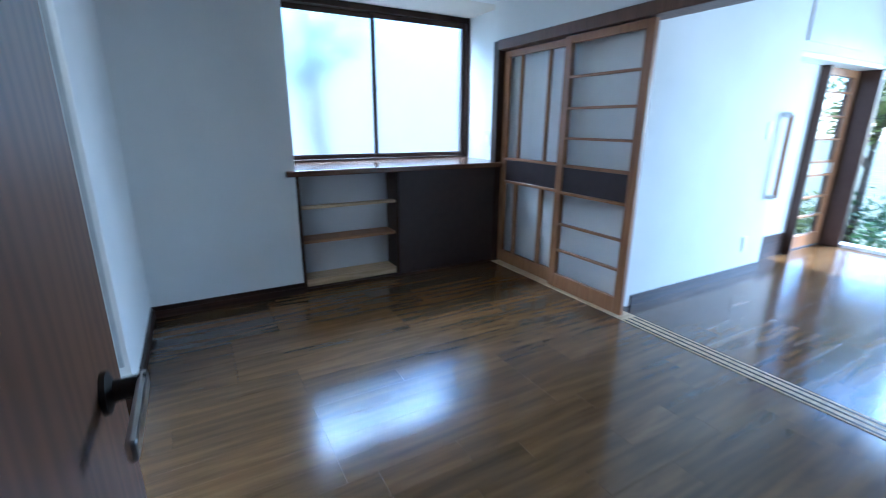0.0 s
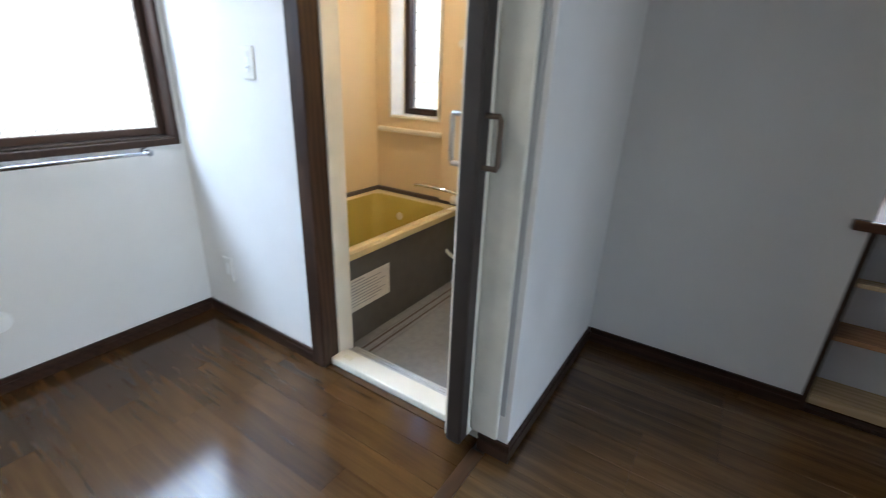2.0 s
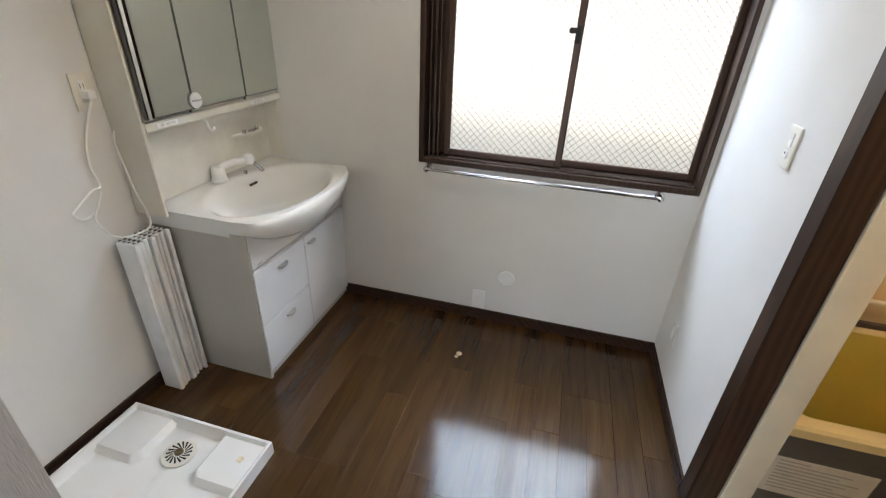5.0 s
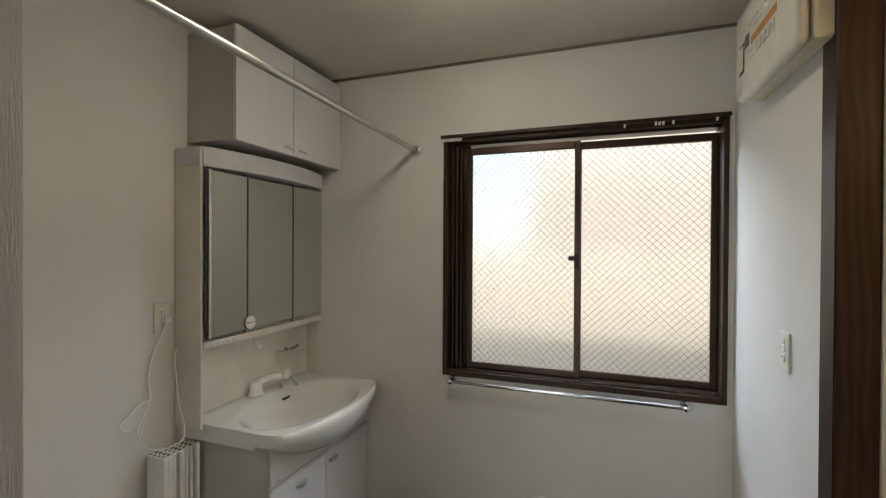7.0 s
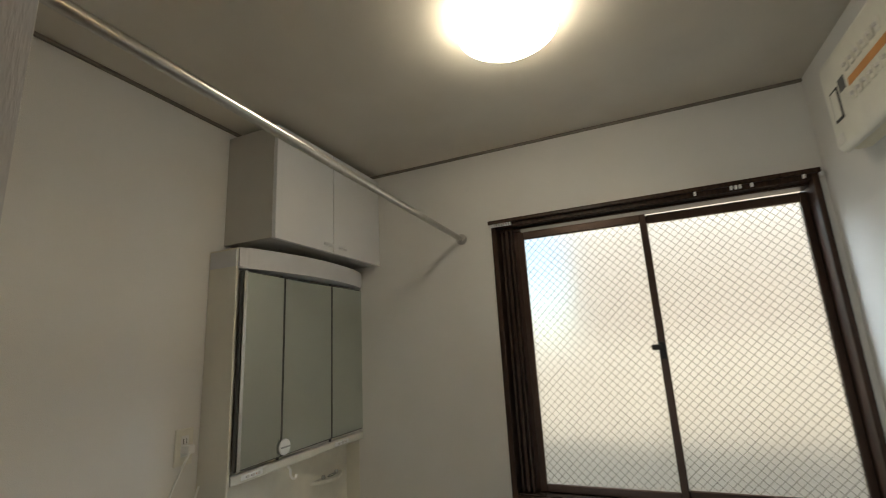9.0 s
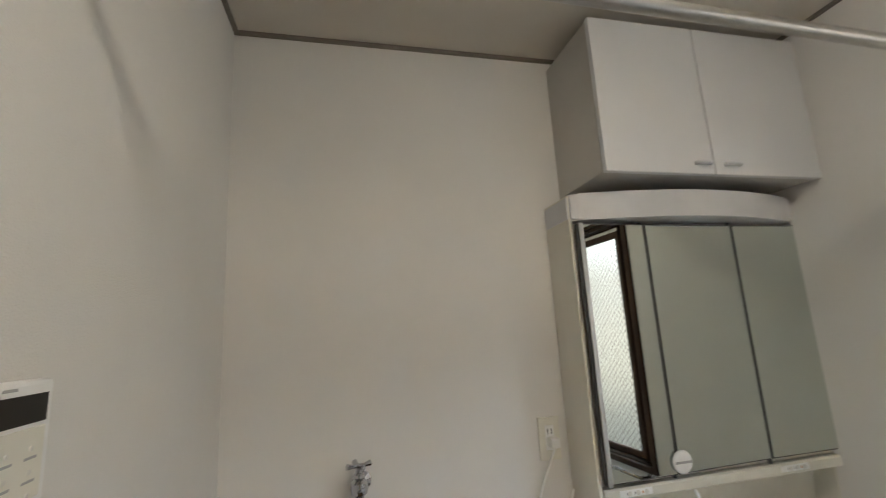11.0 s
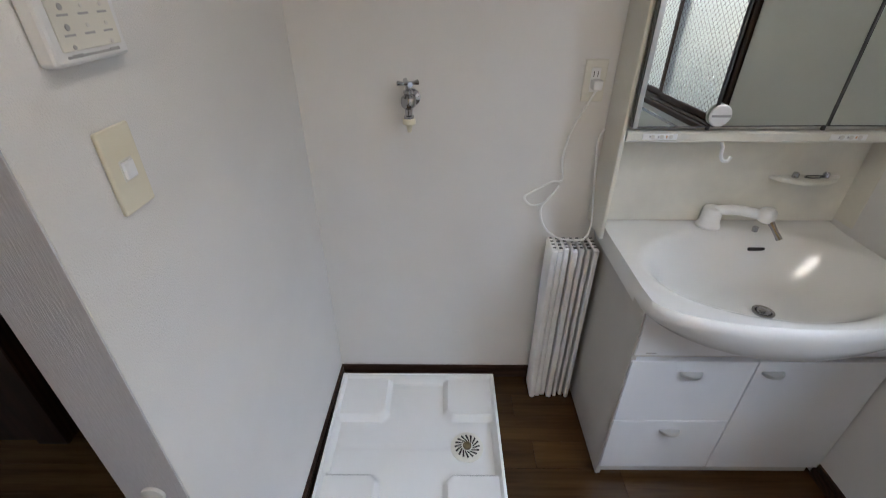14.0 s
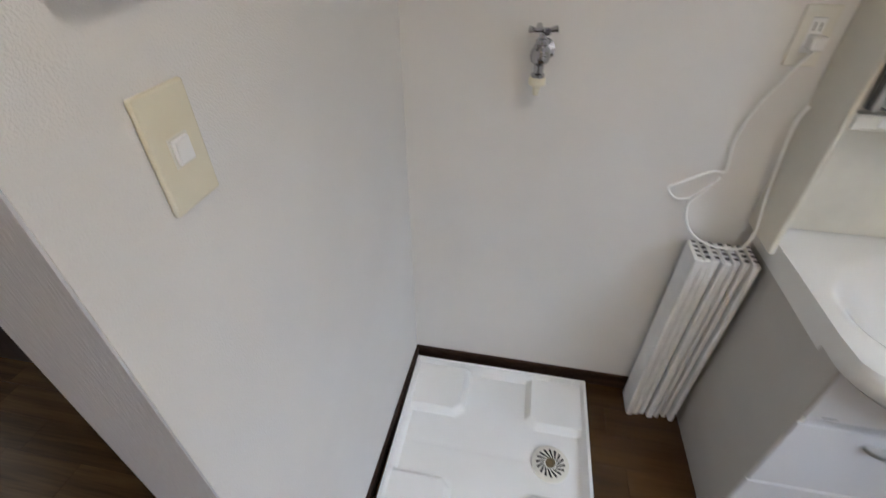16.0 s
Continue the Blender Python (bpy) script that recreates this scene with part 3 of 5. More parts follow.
# ---- floor joint strip, spots ----
tagged(part("floor_joint", box(B(), (1.6652, 0.05, -0.012), (1.7148, D - 0.02, 0.0015), 0.001, 1), wood("joint_wood", (0.05, 0.024, 0.011), (0.10, 0.048, 0.021), 0.32, axis=1)), "brown wooden strip joining two floors", "floor strip", kind="structure")
for x, y, r in ((0.34, 1.27, 0.016), (0.365, 1.261, 0.01)):
    bm = B()
    lathe(bm, [(0.0005, 0.0004), (r, 0.0004), (r * 0.8, 0.0012), (0.0005, 0.0012)], (x, y, 0), "z", 9)
    tagged(part("floor_chip", bm, PALEWOOD), "pale worn chip in the floor board", "chip", kind="structure")

# ---- wall plates ----
def plate(name, label, centre, normal, w=0.07, h=0.12, mat=WHITE, category="switch"):
    """A cover plate; its rockers are added by the caller through the returned mapping."""
    cx, cy, cz = centre
    nx, ny = normal
    root = thing(name, label, category)
    def P(u, v, d):
        return (cx + nx * d - ny * u, cy + ny * d + nx * u, cz + v)
    part("plate", box(B(), P(-w / 2, -h / 2, 0.0), P(w / 2, h / 2, 0.008), 0.003), mat, root)
    def add(nm, u0, u1, v0, v1, d0, d1, m, bevel=0.0015, label=""):
        return part(nm, box(B(), P(u0, v0, d0), P(u1, v1, d1), bevel, 1), m, root, label)
    return root, add


root, add = plate("light_switch", "white double light switch beside the bathroom door", (0.582, D, 1.262), (0, -1), mat=IVORY)
add("rocker", -0.012, 0.012, -0.032, -0.01, 0.008, 0.012, WHITE)
add("rocker", -0.012, 0.012, 0.0, 0.022, 0.008, 0.0105, WHITE)
add("rocker", -0.012, 0.012, 0.025, 0.04, 0.008, 0.010, PAPER)
add("marker", -0.003, 0.003, -0.02, -0.014, 0.012, 0.0125, BLACK, 0)
root, add = plate("light_switch", "cream single light switch with a white rocker", (1.826, 0.793, 1.302), (-1, 0), 0.072, 0.125, CREAM)
add("rocker", -0.012, 0.012, -0.013, 0.013, 0.008, 0.013, WHITE)
add("surround", -0.015, 0.015, -0.016, 0.016, 0.0078, 0.009, IVORY, 0.0005)
root, add = plate("wall_outlet", "ivory wall outlet with a white plug in it", (0.896, 0, 1.279), (0, 1), 0.068, 0.122, IVORY, "outlet")
add("socket", -0.014, 0.014, -0.032, 0.038, 0.008, 0.0105, WHITE)
add("slot", -0.007, -0.005, 0.012, 0.028, 0.0105, 0.011, BLACK, 0)
add("slot", 0.005, 0.007, 0.012, 0.028, 0.0105, 0.011, BLACK, 0)
root, add = plate("wall_jack", "white blank cover plate low on the wall", (0, 1.292, 0.131), (1, 0), 0.072, 0.118, WHITE, "cover plate")
root, add = plate("wall_outlet", "white wall outlet low on the wall", (0.222, D, 0.30), (0, -1), 0.07, 0.12, WALLPAPER, "outlet")
add("socket", -0.014, 0.014, -0.03, 0.03, 0.008, 0.0095, WHITE)
root, add = plate("wall_outlet", "white wall outlet beside the window bay", (ALC_R, 3.5, 1.0), (-1, 0), 0.07, 0.12, IVORY, "outlet")
add("socket", -0.014, 0.014, -0.03, 0.03, 0.008, 0.0105, WHITE)
root, add = plate("wall_outlet", "white wall outlet low on the garden room wall", (5.72, 2.0, 0.25), (0, -1), 0.07, 0.12, IVORY, "outlet")
add("socket", -0.014, 0.014, -0.03, 0.03, 0.008, 0.0105, WHITE)
root, add = plate("light_switch", "white light switch by the handrail", (5.76, 2.0, 1.09), (0, -1), 0.07, 0.12, IVORY)
add("rocker", -0.012, 0.012, -0.02, 0.02, 0.008, 0.0115, WHITE)
tagged(part("vent_cap", lathe(B(), [(0.044, 0.0), (0.045, 0.002), (0.043, 0.006), (0.030, 0.008), (0.001, 0.008)], (0, 1.437, 0.297), "x", 40), WHITE, smooth=True), "round white blanking cap on the wall", "vent cap")
tagged(part("door_bumper", lathe(B(), [(0.022, 0.0), (0.021, 0.006), (0.012, 0.012), (0.001, 0.013)], (1.892, STUB_N, 0.718), "y", 14), GREYSIDE, smooth=True), "small grey bumper pad on the wall end", "bumper")

# water-heater remote
remote = thing("heater_remote", "white water heater remote with a dark display", "remote control")
x, y0, y1, z0, z1 = 1.803, 0.720, 0.858, 1.451, 1.581
part("case", box(B(), (x, y0, z0), (1.8265, y1, z1), 0.005), WHITE, remote)
part("display", box(B(), (x - 0.0012, y0 + 0.012, z1 - 0.042), (x, y1 - 0.012, z1 - 0.014)), BLACK, remote, "black display")
part("flap", box(B(), (x - 0.0025, y0 + 0.014, z0 + 0.016), (x, y1 - 0.014, z1 - 0.046), 0.001, 1), IVORY, remote, "pale key panel")
for i, yy in enumerate((y1 - 0.034, (y0 + y1) / 2, y0 + 0.034)):
    for j in range(3):
        zz = z0 + 0.064 - j * 0.022
        if i == 1 and j == 2:
            continue
        rad = 0.004 if i == 0 and j < 2 else 0.0028
        part("key", lathe(B(), [(rad, 0), (rad * 0.9, -0.0012), (0.0003, -0.0012)], (x - 0.0025, yy, zz), "x", 10), PRINT if i == 0 else PAPER, remote)
        part("print_bar", box(B(), (x - 0.003, yy - 0.009, zz - 0.010), (x - 0.0025, yy + 0.009, zz - 0.0075)), PRINT, remote)
part("print_bar", box(B(), (x - 0.0004, (y0 + y1) / 2 - 0.01, z1 - 0.009), (x, (y0 + y1) / 2 + 0.01, z1 - 0.006)), PRINT, remote)
part("print_bar", box(B(), (x - 0.0004, y0 + 0.02, z0 + 0.008), (x, y1 - 0.02, z0 + 0.011)), PRINT, remote)

# ---- breaker panel ----
brk = thing("breaker_panel", "cream household breaker panel high on the wall", "breaker panel")
brk.location = (0.02, 0, -0.026)
x0, x1, yf, z0, z1 = 0.34, 0.86, D - 0.09, 2.115, 2.415
part("case", box(B(), (x0, D - 0.05, z0 + 0.01), (x1, D, z1 - 0.01), 0.01), CREAM, brk)
part("cover", box(B(), (x0 + 0.005, yf, z0), (x1 - 0.005, D - 0.0502, z1), 0.025, 4), IVORY, brk, "raised ivory cover", smooth=True)
part("label_strip", box(B(), (0.52, yf - 0.0015, 2.262), (0.74, yf + 0.001, 2.285)), ORANGE, brk, "orange label strip")
part("main_window", box(B(), (0.395, yf - 0.001, 2.20), (0.45, yf + 0.001, 2.30)), BLACK, brk, "black framed main switch")
part("main_switch", box(B(), (0.402, yf - 0.004, 2.208), (0.443, yf - 0.001, 2.292), 0.002, 1), IVORY, brk)
part("test_window", box(B(), (0.462, yf - 0.002, 2.27), (0.50, yf + 0.001, 2.31)), DARKGREY, brk)
part("name_plate", box(B(), (0.37, yf - 0.001, 2.135), (0.42, yf + 0.002, 2.165)), PAPER, brk)
for k in range(6):
    for zz in (2.305, 2.215):
        part("breaker", box(B(), (0.525 + k * 0.036, yf - 0.006, zz), (0.548 + k * 0.036, yf + 0.001, zz + 0.034), 0.002, 1), IVORY, brk)
        part("toggle", box(B(), (0.531 + k * 0.036, yf - 0.012, zz + 0.012), (0.542 + k * 0.036, yf - 0.005, zz + 0.022), 0.001, 1), PAPER, brk)

# ---- ceiling light, rod ----
lampo = thing("ceiling_light", "round white ceiling light, switched on", "ceiling light")
part("base", lathe(B(), [(0.12, H), (0.12, H - 0.03), (0.02, H - 0.032)], (0.90, 1.28, 0), "z", 40), WHITE, lampo, smooth=True)
part("shade", lathe(B(), [(0.14, H - 0.03), (0.152, H - 0.04), (0.15, H - 0.06), (0.12, H - 0.082), (0.07, H - 0.095), (0.002, H - 0.099)], (0.90, 1.28, 0), "z", 48), LAMPGLOW, lampo, "glowing milky shade", smooth=True)
bl = thing("bathroom_lamp", "warm round bathroom ceiling lamp, switched on", "ceiling light")
part("globe", lathe(B(), [(0.06, 2.25), (0.085, 2.235), (0.09, 2.20), (0.07, 2.16), (0.03, 2.145), (0.001, 2.143)], (1.15, 2.95, 0), "z", 24), BATHGLOW, bl, "glowing warm globe", smooth=True)
rod = thing("hanging_rod", "steel hanging rod across the washing place", "rod")
part("tube", tube(B(), [(0.01, 0.76, 2.10), (W, 0.76, 2.128)], 0.0135, 20), STEEL, rod, smooth=True)
for xx, zz, s in ((0.0, 2.10, 1), (W + 0.018, 2.128, -1)):
    part("flange", lathe(B(), [(0.028, 0.0), (0.028, s * 0.006), (0.018, s * 0.012), (0.018, s * 0.03), (0.0136, s * 0.031)], (xx, 0.76, zz), "x", 24), STEEL, rod, smooth=True)

# ---- vanity unit ----
van = thing("vanity_unit", "white vanity base cabinet with two doors under a basin", "vanity")
van.location = (-0.019, 0.012, 0)
part("side_panel", box(B(), (0.795, -0.012, 0.0), (0.812, 0.452, 0.7625)), GREYSIDE, van, "grey laminate side panel")
part("carcass", box(B(), (0.022, -0.01, 0.06), (0.794, 0.435, 0.60)), GREYSIDE, van)
part("plinth", box(B(), (0.04, 0.02, 0.0), (0.794, 0.44, 0.045)), GREYSIDE, van, "grey plinth")
bm = B()
n = 24
outline = [(0.806, 0.60)] + [(0.806 - 0.782 * k / n, 0.762 - 0.105 * max(0.0, 1 - ((0.806 - 0.782 * k / n - 0.415) / 0.36) ** 2) ** 0.7) for k in range(n + 1)] + [(0.024, 0.60)]
front, back = [bm.verts.new((x, 0.458, z)) for x, z in outline], [bm.verts.new((x, 0.436, z)) for x, z in outline]
bm.faces.new(front), bm.faces.new(back[::-1])
for k in range(len(outline)):
    j = (k + 1) % len(outline)
    bm.faces.new((front[k], front[j], back[j], back[k]))
part("fascia", bm, LAMINATE, van, "white curved fascia under the basin")
part("fascia_mark", box(B(), (0.745, 0.458, 0.607), (0.775, 0.459, 0.611)), PRINT, van)
for nm, xa, xb, za, zb, knobs in (("drawer_front", 0.430, 0.808, 0.305, 0.575, ((0.62, 0.522),)), ("drawer_front", 0.430, 0.808, 0.048, 0.302, ((0.612, 0.25),)), ("cabinet_door", 0.024, 0.427, 0.048, 0.575, ((0.375, 0.525),))):
    d = part(nm, box(B(), (xa, 0.4362, za), (xb, 0.458, zb), 0.003), LAMINATE, van, "white laminate front")
    for kx, kz in knobs:
        bm = B()
        prism(bm, [(kx + 0.034 * math.cos(a), 0.458 + 0.026 * math.sin(a)) for a in [math.pi * k / 10 for k in range(11)]], kz, kz + 0.012, 0.002)
        part("pull", bm, ALU, d, "half-round grey pull")

basin = thing("wash_basin", "white bowed wash basin on the vanity", "basin")
NX, NY = 60, 40


def front_y(x):
    return 0.478 + 0.125 * max(0.0, 1 - ((x - 0.402) / 0.40) ** 2) ** 0.5


bm = B()
grid = []
for i in range(NX + 1):
    u = i / NX
    x = 0.005 + 0.795 * u
    row, yf = [], front_y(x)
    for j in range(NY + 1):
        y = yf * j / NY
        d = ((x - 0.40) / 0.372) ** 2 + ((y - 0.335) / 0.245) ** 2
        s = max(0.0, min(1.0, (1.0 - d) / 0.9))
        z = 0.815 - 0.15 * (s * s * (3 - 2 * s))
        z += 0.012 * max(0.0, 1 - y / 0.12) + 0.006 * (max(0.0, j / NY - 0.86) / 0.14 if j / NY > 0.86 else 0)
        row.append(bm.verts.new((x, y, z)))
    z_low = 0.762 - 0.112 * max(0.0, 1 - ((x - 0.402) / 0.395) ** 2) ** 0.8
    for dy, zz in ((0.006, 0.814), (0.010, 0.804), (0.009, 0.788), (-0.004, 0.768 - (0.762 - z_low) * 0.25), (-0.035, 0.765 - (0.765 - z_low) * 0.75), (-0.075, z_low)):
        row.append(bm.verts.new((x, max(yf + dy, 0.44), zz)))
    row.append(bm.verts.new((x, 0.40, z_low)))
    grid.append(row)
for a, b in zip(grid, grid[1:]):
    for k in range(len(a) - 1):
        bm.faces.new((a[k], a[k + 1], b[k + 1], b[k]))
for row in (grid[0], grid[-1]):
    x = row[0].co.x
    foot = [bm.verts.new((x, y, 0.745)) for y in (0.0, 0.40)]
    bm.faces.new([foot[0]] + row + [foot[1]])
part("bowl", bm, CERAMIC, basin, smooth=True)
part("drain", lathe(B(), [(0.031, 0.667), (0.031, 0.672), (0.024, 0.672), (0.021, 0.668), (0.019, 0.673), (0.008, 0.677), (0.001, 0.677)], (0.365, 0.352, 0), "z", 28), CHROME, basin, "chrome drain", smooth=True)
bm = B()
box(bm, (0.274, 0.142, 0.764), (0.330, 0.152, 0.776), 0.004)
part("overflow", bm, BLACK, basin, "dark overflow slot")

tap = thing("basin_tap", "white pull-out mixer tap with a chrome lever", "tap")
tap.location = (-0.006, 0.006, 0)
part("body", lathe(B(), [(0.038, 0.824), (0.038, 0.832), (0.032, 0.84), (0.030, 0.885), (0.026, 0.893), (0.001, 0.897)], (0.455, 0.075, 0), "z", 24), WHITE, tap, smooth=True)
part("spout", tube(B(), curve([(0.455, 0.075, 0.875), (0.432, 0.092, 0.892), (0.395, 0.115, 0.902), (0.36, 0.138, 0.902), (0.335, 0.156, 0.905)]), 0.0165, 16), WHITE, tap, smooth=True)
part("head", lathe(B(), [(0.018, 0.884), (0.024, 0.889), (0.027, 0.905), (0.024, 0.921), (0.016, 0.929), (0.001, 0.931)], (0.334, 0.158, 0), "z", 20), WHITE, tap, smooth=True)
part("lever", tube(B(), [(0.332, 0.168, 0.90), (0.315, 0.19, 0.868), (0.302, 0.206, 0.845)], [0.011, 0.008, 0.009], 10), CHROME, tap, "chrome lever", smooth=True)
part("plug_knob", lathe(B(), [(0.009, 0.822), (0.009, 0.838), (0.001, 0.84)], (0.315, 0.11, 0), "z", 14), CHROME, tap, smooth=True)

mir = thing("mirror_cabinet", "three-door mirror cabinet with a grey curved canopy", "mirror cabinet")
mir.location = (-0.058, 0, 0.006)
part("side_panel", box(B(), (0.8805, 0.0, 0.80), (0.894, 0.150, 1.985), 0.005), SIDECREAM, mir, "cream side panel")
part("side_panel", box(B(), (0.0505, 0.0, 0.83), (0.060, 0.13, 1.985), 0.004), SIDECREAM, mir, "cream side panel")
part("backsplash", box(B(), (0.060, 0.0, 0.822), (0.880, 0.05, 1.135)), IVORY, mir, "glossy white backsplash")
part("case", box(B(), (0.060, 0.0, 1.165), (0.880, 0.132, 1.90)), IVORY, mir)
bm = B()
sect = [(0.05, 1.10), (0.075, 1.118), (0.105, 1.127), (0.15, 1.131), (0.153, 1.136), (0.153, 1.158), (0.149, 1.163), (0.05, 1.163)]
a, b = [bm.verts.new((0.060, y, z)) for y, z in sect], [bm.verts.new((0.879, y, z)) for y, z in sect]
bm.faces.new(a), bm.faces.new(b[::-1])
for k in range(len(sect)):
    j = (k + 1) % len(sect)
    bm.faces.new((a[k], a[j], b[j], b[k]))
part("lip", bm, IVORY, mir, "white shelf lip with sockets")
for xa, xb in ((0.735, 0.835), (0.19, 0.295)):
    s = part("socket_block", box(B(), (xa, 0.1531, 1.139), (xb, 0.156, 1.157), 0.002), WHITE, mir, "white control strip")
    for k in range(3):
        part("button", lathe(B(), [(0.006, 0.0), (0.006, 0.002), (0.001, 0.0025)], (xa + 0.02 + k * 0.026, 0.156, 1.148), "y", 12), PAPER, s)
        part("print_bar", box(B(), (xa + 0.029 + k * 0.024, 0.156, 1.145), (xa + 0.033 + k * 0.024, 0.1565, 1.151)), ORANGE if k == 0 else PRINT, s)
for xa, xb in ((0.654, 0.879), (0.317, 0.650), (0.053, 0.313)):
    turn = Matrix.Translation((0.32, 0.148, 0)) @ Matrix.Rotation(radians(2.2 if xb > 0.4 else 0.0), 4, "Z") @ Matrix.Translation((-0.32, -0.148, 0))
    bd, bg = box(B(), (xa, 0.1335, 1.178), (xb, 0.148, 1.893)), box(B(), (xa + 0.004, 0.148, 1.182), (xb - 0.004, 0.151, 1.889))
    bd.transform(turn), bg.transform(turn)
    d = part("mirror_door", bd, DARKGREY, mir, "mirrored cabinet door")
    part("mirror_glass", bg, MIRROR, d, "mirror glass")
for xx in (0.652, 0.32):
    part("hinge_pin", lathe(B(), [(0.006, 1.166), (0.006, 1.178), (0.001, 1.179)], (xx, 0.145, 0), "z", 10), DARKGREY, mir)
    part("hinge_pin", lathe(B(), [(0.006, 1.893), (0.006, 1.90), (0.001, 1.901)], (xx, 0.145, 0), "z", 10), DARKGREY, mir)
part("edge_strip", box(B(), (0.868, 0.1785, 1.178), (0.8805, 0.182, 1.893)), ALU, mir, "bright metal edge strip")
bm = B()
top = [(0.054 + 0.842 * k / 24, 0.155 + 0.075 * math.sin(math.pi * k / 24) ** 0.8) for k in range(25)]
prism(bm, [(0.054, 0.0)] + top + [(0.896, 0.0)], 1.903, 1.985, 0.008)
part("canopy", bm, CANOPY, mir, "grey curved light canopy")
part("knob", lathe(B(), [(0.03, 0.151), (0.031, 0.155), (0.028, 0.159), (0.001, 0.159)], (0.642, 0.018, 1.213), "y", 28), WHITE, mir, "round white finger knob", smooth=True)
part("knob_bar", box(B(), (0.616, 0.177, 1.21), (0.668, 0.1785, 1.216)), PRINT, mir)
part("hook", tube(B(), curve([(0.60, 0.153, 1.13), (0.60, 0.165, 1.118), (0.603, 0.172, 1.10), (0.595, 0.175, 1.085), (0.58, 0.175, 1.083), (0.572, 0.173, 1.095)]), 0.005, 8), WHITE, mir, "white plastic hook", smooth=True)
bm = B()
prism(bm, [(0.345, 0.05), (0.32, 0.085), (0.265, 0.115), (0.215, 0.118), (0.15, 0.09), (0.11, 0.05)], 0.978, 0.992, 0.003)
part("soap_shelf", bm, IVORY, mir, "white soap shelf")
for xx in (0.278, 0.18):
    part("shelf_pin", lathe(B(), [(0.010, 0.992), (0.010, 1.004), (0.007, 1.009), (0.001, 1.010)], (xx, 0.075, 0), "z", 14), CHROME, mir, smooth=True)
part("wire_clip", tube(B(), curve([(0.25, 0.08, 0.995), (0.235, 0.09, 0.996), (0.21, 0.088, 0.996), (0.185, 0.078, 0.996), (0.205, 0.07, 0.996), (0.235, 0.071, 0.996), (0.25, 0.08, 0.995)]), 0.002, 6), DARKGREY, mir)

# upper cabinet
upc = thing("wall_cabinet", "pale two-door wall cabinet under the ceiling", "cabinet")
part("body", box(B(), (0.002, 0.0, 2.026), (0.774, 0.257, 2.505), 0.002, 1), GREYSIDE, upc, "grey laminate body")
for xa, xb, kx in ((0.412, 0.775, 0.452), (0.002, 0.408, 0.345)):
    d = part("cabinet_door", box(B(), (xa, 0.2575, 2.022), (xb, 0.277, 2.508), 0.003), LAMINATE, upc, "pale laminate door")
    bm = B()
    tube(bm, curve([(kx - 0.028, 0.278, 2.058), (kx - 0.014, 0.289, 2.056), (kx + 0.014, 0.289, 2.056), (kx + 0.028, 0.278, 2.058)]), 0.007, 10)
    part("handle", bm, CANOPY, d, "grey arched handle", smooth=True)

# folded bath cover standing by the vanity
cover = thing("folded_bath_cover", "white folding bath cover stood on end beside the vanity", "bath cover")
cover.location = (-0.008, 0.014, 0)
for k in range(7):
    xa = 0.988 - 0.0225 * (k + 1) - (0.004 if k > 2 else 0) - (0.004 if k > 4 else 0)
    lean = 0.006 * (k % 3)
    s = part("slat", box(B(), (xa, 0.014, 0.0), (xa + (0.0215 if k < 4 else 0.0165), 0.112 - lean, 0.746 - 0.003 * (k % 2)), 0.004, 1), WHITE, cover, "white ribbed slat")
    for q in range(4):
        part("groove", box(B(), (xa + 0.003, 0.02 + q * 0.022, 0.742), (xa + 0.0135, 0.028 + q * 0.022, 0.7472)), DARKGREY, s)

# cable with plug
cord = thing("power_cord", "white tangled power cord with a plug", "power cord")
part("plug", box(B(), (0.880, 0.0105, 1.258), (0.908, 0.045, 1.286), 0.004), WHITE, cord, "white plug")
part("cord", tube(B(), curve([(0.894, 0.034, 1.258), (0.915, 0.02, 1.20), (0.945, 0.015, 1.125), (0.958, 0.012, 1.04), (0.950, 0.014, 0.96), (0.984, 0.018, 0.955), (1.043, 0.016, 0.919), (1.071, 0.012, 0.895), (1.044, 0.012, 0.865), (1.0, 0.018, 0.88), (0.961, 0.024, 0.943), (0.985, 0.026, 0.904), (1.012, 0.024, 0.856), (0.996, 0.035, 0.795), (0.955, 0.05, 0.760), (0.90, 0.07, 0.756), (0.858, 0.08, 0.772), (0.838, 0.06, 0.82), (0.840, 0.035, 0.90), (0.850, 0.03, 1.01), (0.858, 0.03, 1.098), (0.843, 0.025, 1.139)], 8), 0.0036, 8), material("cord_white", (0.86, 0.86, 0.84), 0.4, color2=(0.83, 0.83, 0.81)), cord, smooth=True)

# washing machine tap
fau = thing("washer_tap", "chrome washing machine tap on the wall", "tap")
fau.location = (-0.012, 0, 0.014)
part("flange", lathe(B(), [(0.026, 0.0), (0.026, 0.006), (0.012, 0.012), (0.012, 0.05), (0.001, 0.05)], (1.462, 0, 1.215), "y", 20), CHROME, fau, smooth=True)
part("body", lathe(B(), [(0.008, 1.262), (0.008, 1.25), (0.014, 1.246), (0.014, 1.238), (0.011, 1.234), (0.021, 1.226), (0.024, 1.213), (0.021, 1.2), (0.012, 1.192), (0.011, 1.175), (0.016, 1.172), (0.016, 1.165)], (1.47, 0.056, 0), "z", 18), CHROME, fau, smooth=True)
